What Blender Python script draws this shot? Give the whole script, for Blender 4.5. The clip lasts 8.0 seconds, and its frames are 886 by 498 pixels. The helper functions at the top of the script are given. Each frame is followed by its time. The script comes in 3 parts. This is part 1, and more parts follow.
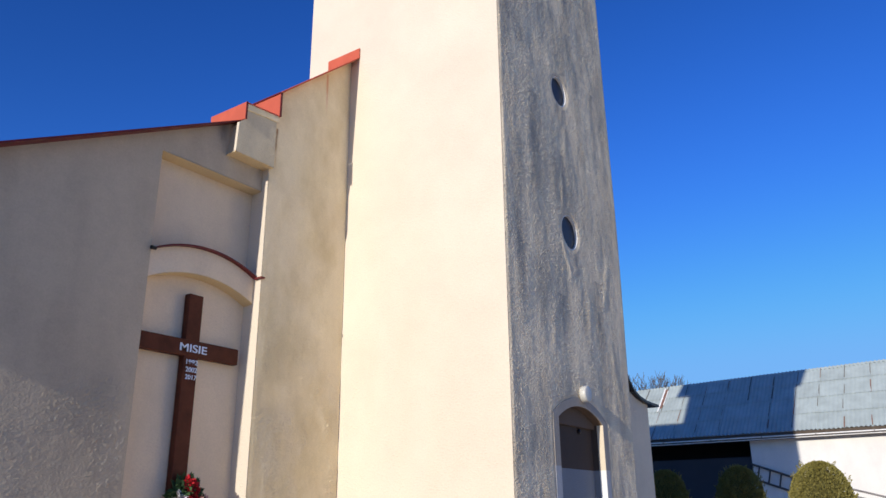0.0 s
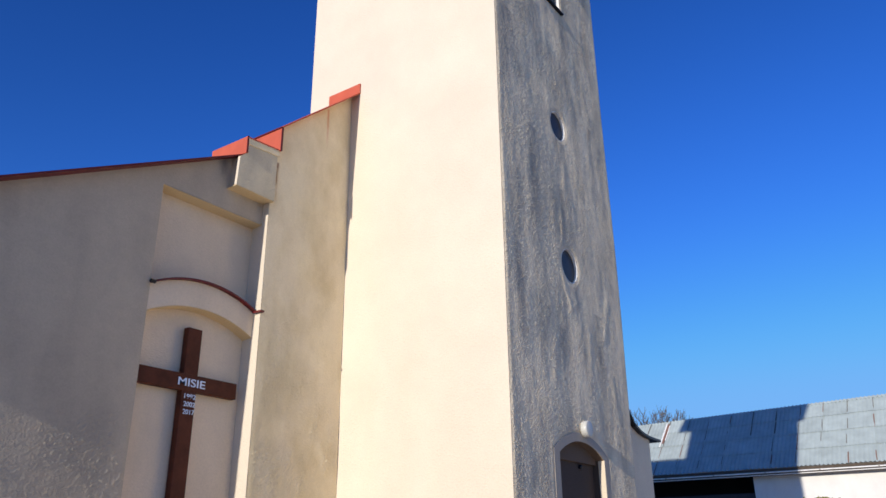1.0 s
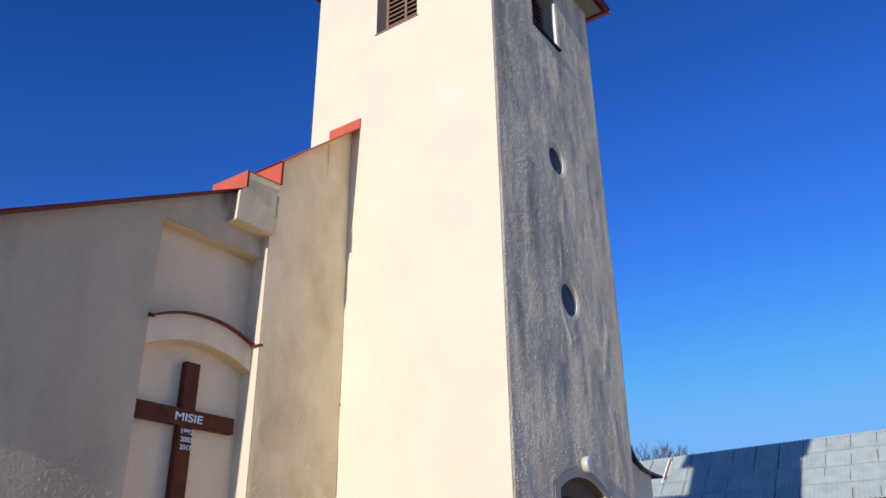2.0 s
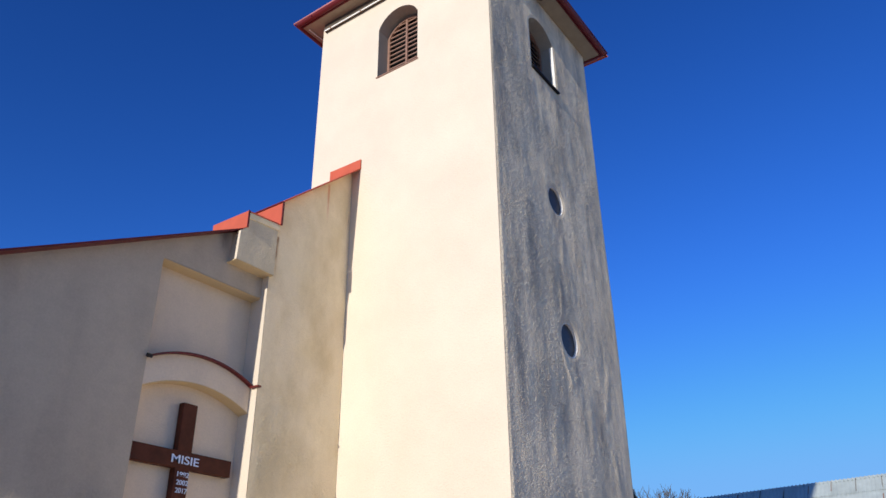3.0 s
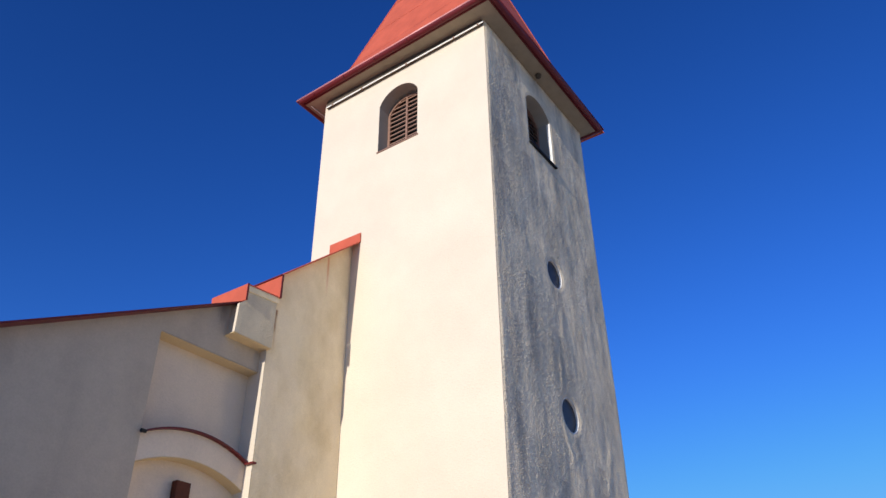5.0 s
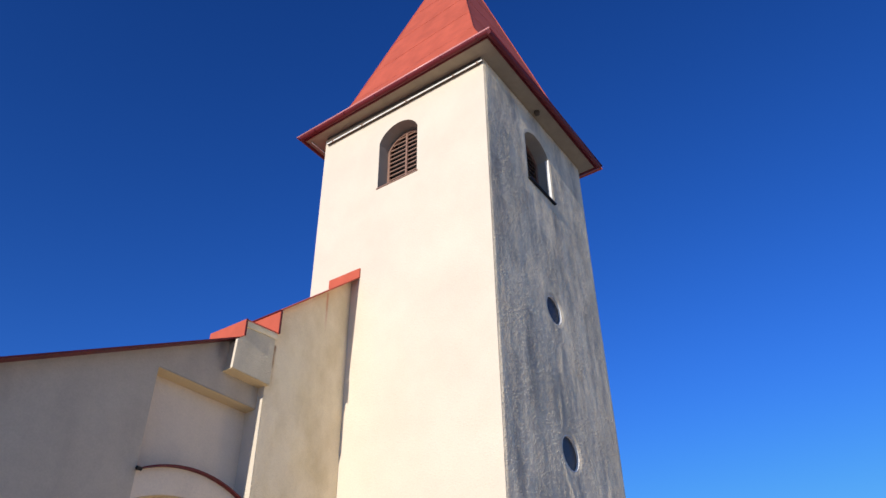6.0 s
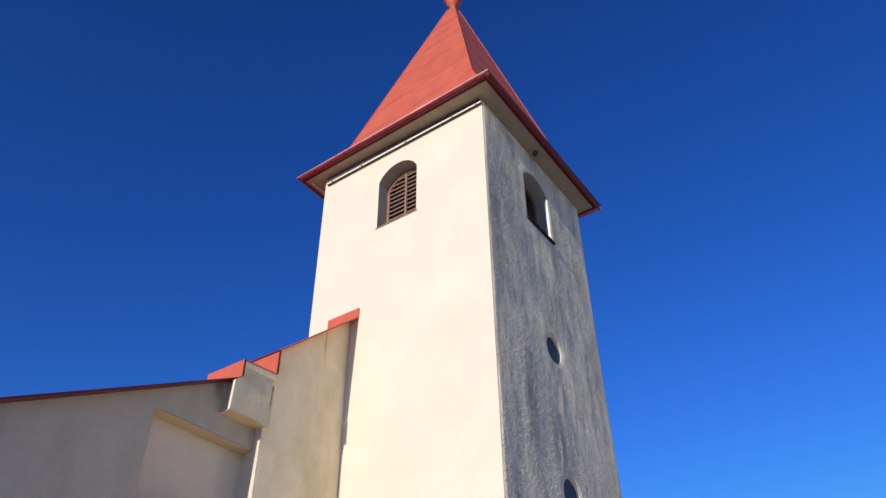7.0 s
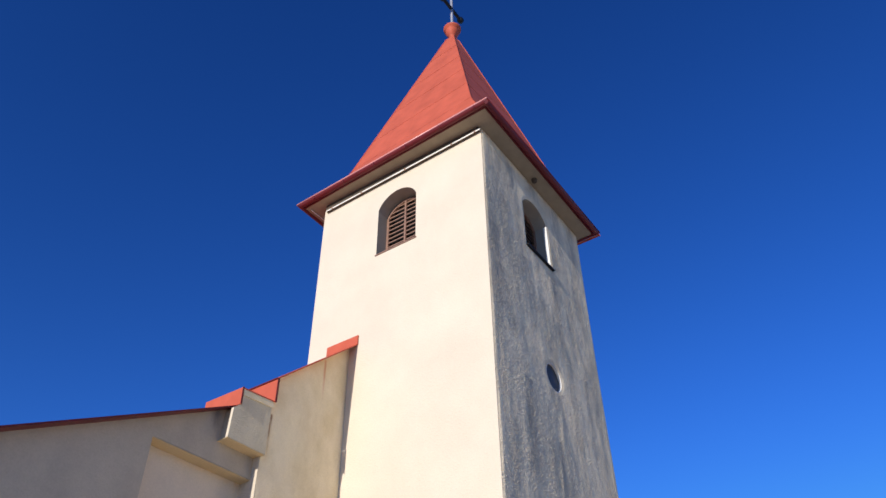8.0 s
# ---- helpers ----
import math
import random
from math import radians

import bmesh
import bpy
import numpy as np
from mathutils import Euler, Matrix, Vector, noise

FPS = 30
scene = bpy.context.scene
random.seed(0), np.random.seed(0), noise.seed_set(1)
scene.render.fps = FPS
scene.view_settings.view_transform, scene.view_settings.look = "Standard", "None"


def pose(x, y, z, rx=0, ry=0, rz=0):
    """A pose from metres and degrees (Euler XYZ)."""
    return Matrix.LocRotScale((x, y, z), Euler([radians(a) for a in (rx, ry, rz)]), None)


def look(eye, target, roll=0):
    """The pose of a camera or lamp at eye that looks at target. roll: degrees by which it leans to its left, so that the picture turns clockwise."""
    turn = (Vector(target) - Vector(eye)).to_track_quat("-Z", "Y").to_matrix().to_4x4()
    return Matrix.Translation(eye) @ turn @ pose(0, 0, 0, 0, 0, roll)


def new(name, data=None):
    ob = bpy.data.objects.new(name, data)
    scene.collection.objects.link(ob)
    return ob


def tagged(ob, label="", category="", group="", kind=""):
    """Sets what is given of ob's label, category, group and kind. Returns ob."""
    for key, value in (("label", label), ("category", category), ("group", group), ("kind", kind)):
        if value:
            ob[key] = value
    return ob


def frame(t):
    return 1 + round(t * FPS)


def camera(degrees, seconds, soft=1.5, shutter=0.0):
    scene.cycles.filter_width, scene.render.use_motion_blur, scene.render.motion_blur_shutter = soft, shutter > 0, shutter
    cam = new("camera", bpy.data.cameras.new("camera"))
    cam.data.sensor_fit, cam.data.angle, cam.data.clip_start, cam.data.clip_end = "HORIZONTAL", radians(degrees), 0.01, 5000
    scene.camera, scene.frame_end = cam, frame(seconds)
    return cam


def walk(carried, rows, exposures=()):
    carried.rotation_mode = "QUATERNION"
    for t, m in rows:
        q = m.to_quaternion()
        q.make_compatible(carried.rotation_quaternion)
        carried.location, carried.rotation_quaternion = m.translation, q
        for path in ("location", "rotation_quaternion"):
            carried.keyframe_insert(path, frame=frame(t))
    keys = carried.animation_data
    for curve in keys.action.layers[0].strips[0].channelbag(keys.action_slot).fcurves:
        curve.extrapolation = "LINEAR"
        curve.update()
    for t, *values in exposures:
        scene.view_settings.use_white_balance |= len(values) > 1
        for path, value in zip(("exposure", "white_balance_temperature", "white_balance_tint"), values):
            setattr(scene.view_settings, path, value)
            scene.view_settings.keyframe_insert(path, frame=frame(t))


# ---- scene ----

# The church stands square to the axes: x runs along its front to the right, y into the
# building, z up; the tower's near front corner stands at the origin.
cam = camera(59.35, 8.0)
EYE = (-10.366, -6.045, 1.6)
TURN = -54.9
ROWS = [  # seconds, yaw, pitch up, lean
    (0.0, -0.000, 19.000, -0.500),
    (0.5, -0.013, 20.232, -0.514),
    (1.0, -0.040, 21.465, -0.524),
    (2.5, -0.132, 25.346, -0.549),
    (3.0, -0.157, 26.910, -0.510),
    (3.5, -0.193, 28.361, -0.492),
    (4.0, -0.222, 29.836, -0.483),
    (4.5, -0.250, 31.078, -0.517),
    (6.0, -0.365, 34.905, -0.502),
    (6.5, -0.429, 36.355, -0.531),
    (7.0, -0.468, 37.827, -0.603),
    (7.5, -0.526, 38.984, -0.581),
    (8.0, -0.559, 39.807, -0.710),
]
walk(cam, [(t, pose(*EYE, 90 + pitch, 0, TURN + yaw) @ pose(0, 0, 0, 0, 0, roll)) for t, yaw, pitch, roll in ROWS])

# ---- light ----
SUN_ELEVATION, SUN_DRIFT = radians(15.6), radians(3.4)
world = bpy.data.worlds.new("world")
scene.world = world
world.use_nodes = True
wn, wl = world.node_tree.nodes, world.node_tree.links
sky = wn.new("ShaderNodeTexSky")
sky.sky_type, sky.sun_disc = "NISHITA", False
sky.sun_elevation, sky.sun_rotation = SUN_ELEVATION, radians(-90) - SUN_DRIFT
sky.altitude, sky.air_density, sky.dust_density, sky.ozone_density = 300, 1.0, 0.2, 3.0
tint = wn.new("ShaderNodeHueSaturation")
tint.inputs["Saturation"].default_value = 1.2
cool = wn.new("ShaderNodeMix")
cool.data_type, cool.blend_type = "RGBA", "MULTIPLY"
cool.inputs[0].default_value = 1.0
cool.inputs[7].default_value = (0.80, 0.82, 1.30, 1)
deep = wn.new("ShaderNodeGamma")
deep.inputs["Gamma"].default_value = 1.42
level = wn.new("ShaderNodeVectorMath")
level.operation = "MULTIPLY"
level.inputs[1].default_value = (1.06, 1.05, 0.76)
split, join = wn.new("ShaderNodeSeparateXYZ"), wn.new("ShaderNodeCombineXYZ")
for k, (most, ease) in enumerate(((1.85, 1.0), (4.6, 2.2), (9.3, 4.0))):
    soft = wn.new("ShaderNodeMath")
    soft.operation = "SMOOTH_MIN"
    soft.inputs[1].default_value, soft.inputs[2].default_value = most, ease
    wl.new(split.outputs[k], soft.inputs[0])
    wl.new(soft.outputs[0], join.inputs[k])
wl.new(sky.outputs[0], tint.inputs["Color"])
wl.new(tint.outputs[0], cool.inputs[6])
wl.new(cool.outputs[2], deep.inputs["Color"])
wl.new(deep.outputs[0], level.inputs[0])
wl.new(level.outputs[0], split.inputs[0])
wl.new(join.outputs[0], wn["Background"].inputs[0])
wn["Background"].inputs[1].default_value = 0.1

sun_data = bpy.data.lights.new("sun", "SUN")
sun_data.energy, sun_data.angle, sun_data.color = 4.3, radians(0.5), (1.0, 0.945, 0.87)
sun = new("sun", sun_data)
sun_to = Vector((math.cos(SUN_DRIFT) * math.cos(SUN_ELEVATION), math.sin(SUN_DRIFT) * math.cos(SUN_ELEVATION), -math.sin(SUN_ELEVATION)))
sun.matrix_world = look(Vector((-40, -4, 30)), Vector((-40, -4, 30)) + sun_to)


# ---- materials ----
def shader(name, rough=0.8, metal=0.0, spec=0.5):
    m = bpy.data.materials.new(name)
    m.use_nodes = True
    m.cycles.use_bump_map_correction = False
    b = m.node_tree.nodes["Principled BSDF"]
    b.inputs["Roughness"].default_value, b.inputs["Metallic"].default_value = rough, metal
    b.inputs["Specular IOR Level"].default_value = spec
    return m, m.node_tree.nodes, m.node_tree.links, b


def noise_tex(n, l, scale, detail=4.0, rough=0.55, stretch=(1, 1, 1)):
    co = n.new("ShaderNodeTexCoord")
    mp = n.new("ShaderNodeMapping")
    mp.inputs["Scale"].default_value = stretch
    tx = n.new("ShaderNodeTexNoise")
    tx.inputs["Scale"].default_value, tx.inputs["Detail"].default_value, tx.inputs["Roughness"].default_value = scale, detail, rough
    l.new(co.outputs["Object"], mp.inputs[0])
    l.new(mp.outputs[0], tx.inputs["Vector"])
    return tx.outputs["Fac"]


def ramp(n, l, fac, stops):
    r = n.new("ShaderNodeValToRGB")
    while len(r.color_ramp.elements) < len(stops):
        r.color_ramp.elements.new(0.5)
    for e, (p, c) in zip(r.color_ramp.elements, stops):
        e.position, e.color = p, (*c, 1) if len(c) == 3 else c
    l.new(fac, r.inputs[0])
    return r.outputs[0]


def mix(n, l, kind, fac, a, b):
    m = n.new("ShaderNodeMix")
    m.data_type, m.blend_type = "RGBA", kind
    for sock, v in ((m.inputs[0], fac), (m.inputs[6], a), (m.inputs[7], b)):
        if hasattr(v, "node"):
            l.new(v, sock)
        elif isinstance(v, (int, float)):
            sock.default_value = v
        else:
            sock.default_value = (*v, 1)
    return m.outputs[2]


def bump(n, l, b, layers):
    """layers: (height socket, metres); chained."""
    last = None
    for h, d in layers:
        k = n.new("ShaderNodeBump")
        k.inputs["Strength"].default_value, k.inputs["Distance"].default_value = 1.0, d
        l.new(h, k.inputs["Height"])
        if last:
            l.new(last, k.inputs["Normal"])
        last = k.outputs[0]
    l.new(last, b.inputs["Normal"])


def tone(c, k):
    return tuple(min(1, v * k) for v in c)


def plaster(name, base, grain=0.012, streak=0.0, wave=0.05, size=30.0, lumps=(1.7, 1.7, 0.8), spread=0.55, mottle=0.0):
    m, n, l, b = shader(name, 0.92, spec=0.25)
    big = noise_tex(n, l, 0.55, 5, 0.6)
    col = ramp(n, l, big, [(0.3, tone(base, 0.93)), (0.7, tone(base, 1.05))])
    fine = noise_tex(n, l, 38, 3, 0.6)
    col = mix(n, l, "MULTIPLY", 1.0, col, ramp(n, l, fine, [(0.25, (0.9, 0.9, 0.9)), (0.7, (1, 1, 1))]))
    if mottle:
        col = mix(n, l, "MULTIPLY", mottle, col, ramp(n, l, noise_tex(n, l, 1.3, 6, 0.65, (1, 1, 0.6)), [(0.38, (0.82, 0.78, 0.66)), (0.60, (1, 1, 1))]))
    if streak:
        for scale, stretch, detail, lo, hi, dark in ((1.0, (1.5, 1.5, 0.6), 3.0, 0.38, 0.56, 0.62), (1.0, (3.0, 3.0, 1.3), 4.0, 0.38, 0.56, 0.84), (7.0, (0.6, 0.6, 0.9), 4.0, 0.36, 0.60, 0.86)):
            run = noise_tex(n, l, scale, detail, 0.5, stretch)
            col = mix(n, l, "MULTIPLY", streak, col, ramp(n, l, run, [(lo, (dark, dark, dark * 1.02)), (hi, (1, 1, 1))]))
    l.new(col, b.inputs["Base Color"])
    pebble = n.new("ShaderNodeTexVoronoi")
    pebble.feature, pebble.inputs["Scale"].default_value = "SMOOTH_F1", size
    pebble.inputs["Smoothness"].default_value = 0.2
    co, mp, warp = n.new("ShaderNodeTexCoord"), n.new("ShaderNodeMapping"), n.new("ShaderNodeTexNoise")
    mp.inputs["Scale"].default_value = (spread, spread, 1.0)
    warp.inputs["Scale"].default_value = 6.0
    l.new(co.outputs["Object"], mp.inputs[0])
    l.new(co.outputs["Object"], warp.inputs["Vector"])
    l.new(mix(n, l, "LINEAR_LIGHT", 0.03, mp.outputs[0], warp.outputs["Color"]), pebble.inputs["Vector"])
    patch = ramp(n, l, noise_tex(n, l, 1.4, 4, 0.6), [(0.35, (0.4, 0.4, 0.4)), (0.65, (1, 1, 1))])
    rough = mix(n, l, "MULTIPLY", 1.0, patch, ramp(n, l, pebble.outputs["Distance"], [(0.0, (1, 1, 1)), (0.14, (0.85, 0.85, 0.85)), (0.52, (0, 0, 0))]))
    g2 = noise_tex(n, l, 1.0, 1.5, 0.5, lumps)
    g3 = noise_tex(n, l, size * 0.8, 2, 0.6, (spread, spread, 1.0) if spread < 0.5 else (1, 1, 1))
    bump(n, l, b, [(g2, wave), (rough, grain), (g3, grain * (0.9 if spread < 0.5 else 0.5))])
    return m


def drip_or_shade(m, x0, half, z0, z1, colour, strength=0.8):
    """A rust, grime or painted shade run down the wall from z1 to z0 at x0."""
    n, l = m.node_tree.nodes, m.node_tree.links
    b = n["Principled BSDF"]
    old = b.inputs["Base Color"].links[0].from_socket
    co, sep = n.new("ShaderNodeTexCoord"), n.new("ShaderNodeSeparateXYZ")
    l.new(co.outputs["Object"], sep.inputs[0])

    def ramped(value, a, c, lo, hi):
        r = n.new("ShaderNodeMapRange")
        r.interpolation_type = "SMOOTHSTEP"
        for sock, v in zip((r.inputs[1], r.inputs[2], r.inputs[3], r.inputs[4]), (a, c, lo, hi)):
            sock.default_value = v
        l.new(value, r.inputs[0])
        return r.outputs[0]

    def times(p, q):
        k = n.new("ShaderNodeMath")
        k.operation = "MULTIPLY"
        l.new(p, k.inputs[0])
        l.new(q, k.inputs[1])
        return k.outputs[0]

    mask = times(times(ramped(sep.outputs[0], x0 - half, x0, 0, 1), ramped(sep.outputs[0], x0, x0 + half, 1, 0)), times(ramped(sep.outputs[2], z0, z1 - (z1 - z0) * 0.2, 0, strength), ramped(sep.outputs[2], z1 - 0.04, z1, 1, 0)))
    mask = times(mask, ramped(noise_tex(n, l, 9, 3, 0.6, (1, 1, 0.3)), 0.3, 0.6, 0.3, 1))
    l.new(mix(n, l, "MIX", mask, old, colour), b.inputs["Base Color"])


def plain(name, base, rough=0.6, metal=0.0, vary=0.12, scale=6.0, relief=0.002, spec=0.5, each=0.0):
    m, n, l, b = shader(name, rough, metal, spec)
    a = noise_tex(n, l, scale, 5, 0.6)
    col = ramp(n, l, a, [(0.3, tone(base, 1 - vary)), (0.7, tone(base, 1 + vary))])
    if each:
        info = n.new("ShaderNodeObjectInfo")
        col = mix(n, l, "MULTIPLY", 1.0, col, ramp(n, l, info.outputs["Random"], [(0, (1 - each,) * 3), (1, (1, 1, 1))]))
    l.new(col, b.inputs["Base Color"])
    bump(n, l, b, [(noise_tex(n, l, scale * 7, 3), relief)])
    return m


RUST = (0.25, 0.13, 0.07)
CREAM = (0.735, 0.634, 0.492)
M_TOWER = plaster("cream_roughcast", CREAM, 0.004, 0.0, 0.03, mottle=0.05)
M_FRONT = plaster("weathered_roughcast_lifted", (0.95, 0.78, 0.53), 0.011, 0.6, 0.0, 48.0, (1.2, 1.2, 0.8), 0.42)
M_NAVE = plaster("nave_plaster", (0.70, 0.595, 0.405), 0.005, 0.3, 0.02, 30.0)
M_PANEL = plaster("panel_plaster_lifted", (0.98, 0.81, 0.535), 0.003, 0.10, 0.0, 30.0, mottle=0.7)
M_GABLE = plaster("gable_plaster_darkened", (0.59, 0.48, 0.335), 0.003, 0.3, 0.0, 34.0, (1.7, 1.7, 0.8), 0.75)
drip_or_shade(M_PANEL, -1.96, 0.06, 7.2, 8.15, RUST, 1.0)
drip_or_shade(M_PANEL, -0.70, 0.05, 8.9, 9.9, (0.62, 0.22, 0.11), 0.75)
drip_or_shade(M_GABLE, -2.98, 0.16, 7.3, 7.92, (0.15, 0.13, 0.12), 0.8)
GRIME_SHADE = (0.20, 0.19, 0.18)
for x0, half, z0, z1 in ((2.30, 0.12, 7.0, 8.3), (2.62, 0.22, 5.5, 6.5), (3.5, 0.30, 4.0, 6.0), (1.2, 0.40, 6.6, 9.2), (0.5, 0.30, 9.0, 11.5), (3.9, 0.25, 7.8, 10.4), (2.2, 0.18, 8.3, 9.4), (1.9, 0.3, 3.9, 5.4), (0.45, 0.25, 4.2, 6.6), (2.9, 0.3, 10.2, 12.6), (0.55, 0.5, 11.5, 14.9), (1.25, 0.35, 12.4, 15.0), (0.3, 0.3, 9.5, 12.5), (1.6, 0.4, 9.6, 12.4), (3.4, 0.5, 12.6, 15.15), (4.2, 0.4, 11.6, 15.15), (2.3, 0.6, 14.4, 15.18)):
    drip_or_shade(M_FRONT, x0, half, z0, z1, GRIME_SHADE, 0.5)
M_NICHE = plaster("smooth_plaster", (0.86, 0.69, 0.48), 0.003, 0.1, 0.02)
M_REVEAL = plaster("reveal_darkened", (0.38, 0.345, 0.28), 0.003, 0.2, 0.01)
M_BAND = plaster("ochre_band", (0.72, 0.555, 0.32), 0.003, 0.0, 0.01)
M_TRIM = plain("white_trim", (0.8, 0.78, 0.72), 0.7)
M_RED = plain("red_sheet_metal", (0.53, 0.113, 0.063), 0.5, 0.0, 0.12, 2.0, 0.001, 0.12, 0.06)
M_RED_DARK = plain("dark_red_gutter", (0.13, 0.017, 0.018), 0.4, 0.0, 0.15, 3.0, 0.001, 0.2)
M_GUTTER = plain("glossy_gutter", (0.145, 0.02, 0.024), 0.35, 0.0, 0.12, 3.0, 0.0008, 0.25)
M_BEAD = plain("gutter_lip_glint", (0.78, 0.34, 0.31), 0.3, 0.0, 0.15, 5.0, 0.0005)
M_SOFFIT = plain("soffit_board", (0.31, 0.25, 0.17), 0.8, 0.0, 0.1, 4.0)
M_DARK_BROWN = plain("dark_brown", (0.085, 0.062, 0.042), 0.9, 0.0, 0.2, 5.0)
M_LOUVRE = plain("brown_louvre", (0.25, 0.135, 0.09), 0.6, 0.0, 0.2, 9.0)
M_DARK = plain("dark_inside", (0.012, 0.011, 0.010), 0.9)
M_WOOD = plain("stained_wood", (0.095, 0.027, 0.013), 0.6, 0.0, 0.25, 5.0, 0.002, 0.15)
M_LETTER = plain("pale_letters", (0.72, 0.80, 0.92), 0.5, 0.0, 0.03)
M_PORCH = plaster("porch_paint", (0.10, 0.07, 0.052), 0.003, 0.0, 0.01)
M_DADO = plaster("porch_dado", (0.28, 0.28, 0.28), 0.003, 0.0, 0.01)
M_SURROUND = plaster("grey_surround", (0.45, 0.385, 0.31), 0.004, 0.2, 0.01)
M_FOOT = plaster("pale_foot_paint", (0.52, 0.50, 0.475), 0.003, 0.1, 0.01)
M_TYMPANUM = plaster("tympanum_paint", (0.17, 0.115, 0.078), 0.003, 0.0, 0.01)
M_JAMB = plaster("cream_jamb", (0.74, 0.62, 0.45), 0.003, 0.0, 0.01)
M_IRON = plain("black_iron", (0.02, 0.02, 0.022), 0.4, 0.6)
M_OPAL = plain("white_lamp", (0.54, 0.52, 0.46), 0.4)
M_CEMENT = plain("fibre_cement", (0.41, 0.46, 0.435), 0.95, 0.0, 0.12, 1.6, 0.003, 0.0, 0.10)
M_SEAM = plain("dark_lap", (0.13, 0.11, 0.09), 0.9, 0.0, 0.3, 8.0)
M_RUST = plain("rusty_sheet", (0.22, 0.11, 0.075), 0.8, 0.0, 0.3, 8.0)
M_WHITEWASH = plaster("whitewash", (0.78, 0.74, 0.67), 0.004, 0.12, 0.01)
M_INFILL = plaster("infill_darkened", (0.05, 0.05, 0.055), 0.004, 0.1, 0.01)
M_GALV = plain("galvanised", (0.5, 0.5, 0.5), 0.45, 0.7)
M_PIPE = plain("weathered_pipe", (0.22, 0.20, 0.18), 0.6, 0.3)
M_LADDER = plain("ladder_wood", (0.10, 0.08, 0.07), 0.8)
M_TWIG = plain("grey_twigs", (0.11, 0.10, 0.09), 0.95, 0.0, 0.2, 9.0)
M_BARK = plain("bark", (0.10, 0.075, 0.055), 0.95, 0.0, 0.3, 9.0)
M_GROUND = plain("pale_ground", (0.66, 0.54, 0.41), 0.95, 0.0, 0.15, 0.4, 0.01)

gm, gn, gl, gb = shader("glass_dark", 0.45)
gb.inputs["Specular IOR Level"].default_value = 0.25
gb.inputs["Base Color"].default_value = (0.05, 0.05, 0.052, 1)
M_PANE = gm


def leafy(name, dark, light):
    m, n, l, b = shader(name, 0.7, spec=0.3)
    g = n.new("ShaderNodeNewGeometry")
    l.new(ramp(n, l, g.outputs["Random Per Island"], [(0, dark), (1, light)]), b.inputs["Base Color"])
    return m


M_THUJA = leafy("thuja_green", (0.18, 0.155, 0.035), (0.27, 0.23, 0.062))
M_INNER = plain("inner_thuja", (0.09, 0.08, 0.022), 0.9, 0.0, 0.3, 12.0)
M_PINE = leafy("pine_green", (0.015, 0.04, 0.015), (0.06, 0.12, 0.04))
M_PETAL_RED = leafy("red_petals", (0.35, 0.008, 0.012), (0.6, 0.02, 0.03))
M_PETAL_PINK = leafy("pink_petals", (0.5, 0.28, 0.22), (0.68, 0.45, 0.36))
M_PETAL_WHITE = leafy("white_petals", (0.6, 0.5, 0.48), (0.8, 0.75, 0.72))


# ---- building helpers ----
def thing(name, label, category, group="", at=(0, 0, 0)):
    ob = new(name)
    ob.location = at
    ob.empty_display_size = 0.2
    return tagged(ob, label, category, group)


def mesh_of(bm, name, material, smooth=False):
    bmesh.ops.recalc_face_normals(bm, faces=bm.faces)
    me = bpy.data.meshes.new(name)
    bm.to_mesh(me)
    bm.free()
    for mt in material if isinstance(material, (list, tuple)) else [material]:
        me.materials.append(mt)
    if smooth:
        me.shade_smooth()
    return me


def part(name, bm, material, parent=None, label="", smooth=False):
    """A bmesh, in world places, as one mesh object under a thing or part."""
    ob = new(name, mesh_of(bm, name, material, smooth))
    if parent is not None:
        ob.parent = parent
        if parent.type == "EMPTY":
            ob.matrix_parent_inverse = Matrix.Translation(-parent.location)
    return tagged(ob, label)


def box(bm, x0, x1, y0, y1, z0, z1, bevel=0.0):
    vs = [bm.verts.new((x, y, z)) for x in (x0, x1) for y in (y0, y1) for z in (z0, z1)]
    fs = [bm.faces.new([vs[i] for i in q]) for q in ((0, 1, 3, 2), (4, 6, 7, 5), (0, 4, 5, 1), (2, 3, 7, 6), (0, 2, 6, 4), (1, 5, 7, 3))]
    if bevel:
        es = list({e for f in fs for e in f.edges})
        bmesh.ops.bevel(bm, geom=es, offset=bevel, segments=2, affect="EDGES", profile=0.5)
    return bm


FACING = {"front": lambda a, b, d: (a, d, b), "flank": lambda a, b, d: (d, a, b), "flat": lambda a, b, d: (a, b, d)}


def slab(bm, outer, holes, d0, d1, facing="front"):
    """A plate with an outline and holes in its plane, from depth d0 to d1."""
    from mathutils.geometry import tessellate_polygon
    place = FACING[facing]
    loops = [outer, *holes]
    flat = [p for lp in loops for p in lp]
    tris = tessellate_polygon([[Vector((p[0], p[1], 0)) for p in lp] for lp in loops])
    a = [bm.verts.new(place(*p, d0)) for p in flat]
    b = [bm.verts.new(place(*p, d1)) for p in flat]
    for t in tris:
        for side in (a, b):
            try:
                bm.faces.new([side[i] for i in t])
            except ValueError:
                pass
    k = 0
    for lp in loops:
        m = len(lp)
        for i in range(m):
            j = (i + 1) % m
            bm.faces.new((a[k + i], a[k + j], b[k + j], b[k + i]))
        k += m
    return bm


def arched(a0, a1, b0, spring, top, steps=14):
    """The outline of an opening with a segmental head."""
    w, h = (a1 - a0) / 2, top - spring
    r = (w * w + h * h) / (2 * h)
    half = math.asin(min(1, w / r))
    mid = (a0 + a1) / 2
    pts = [(a0, b0), (a1, b0)]
    for i in range(steps + 1):
        q = half - 2 * half * i / steps
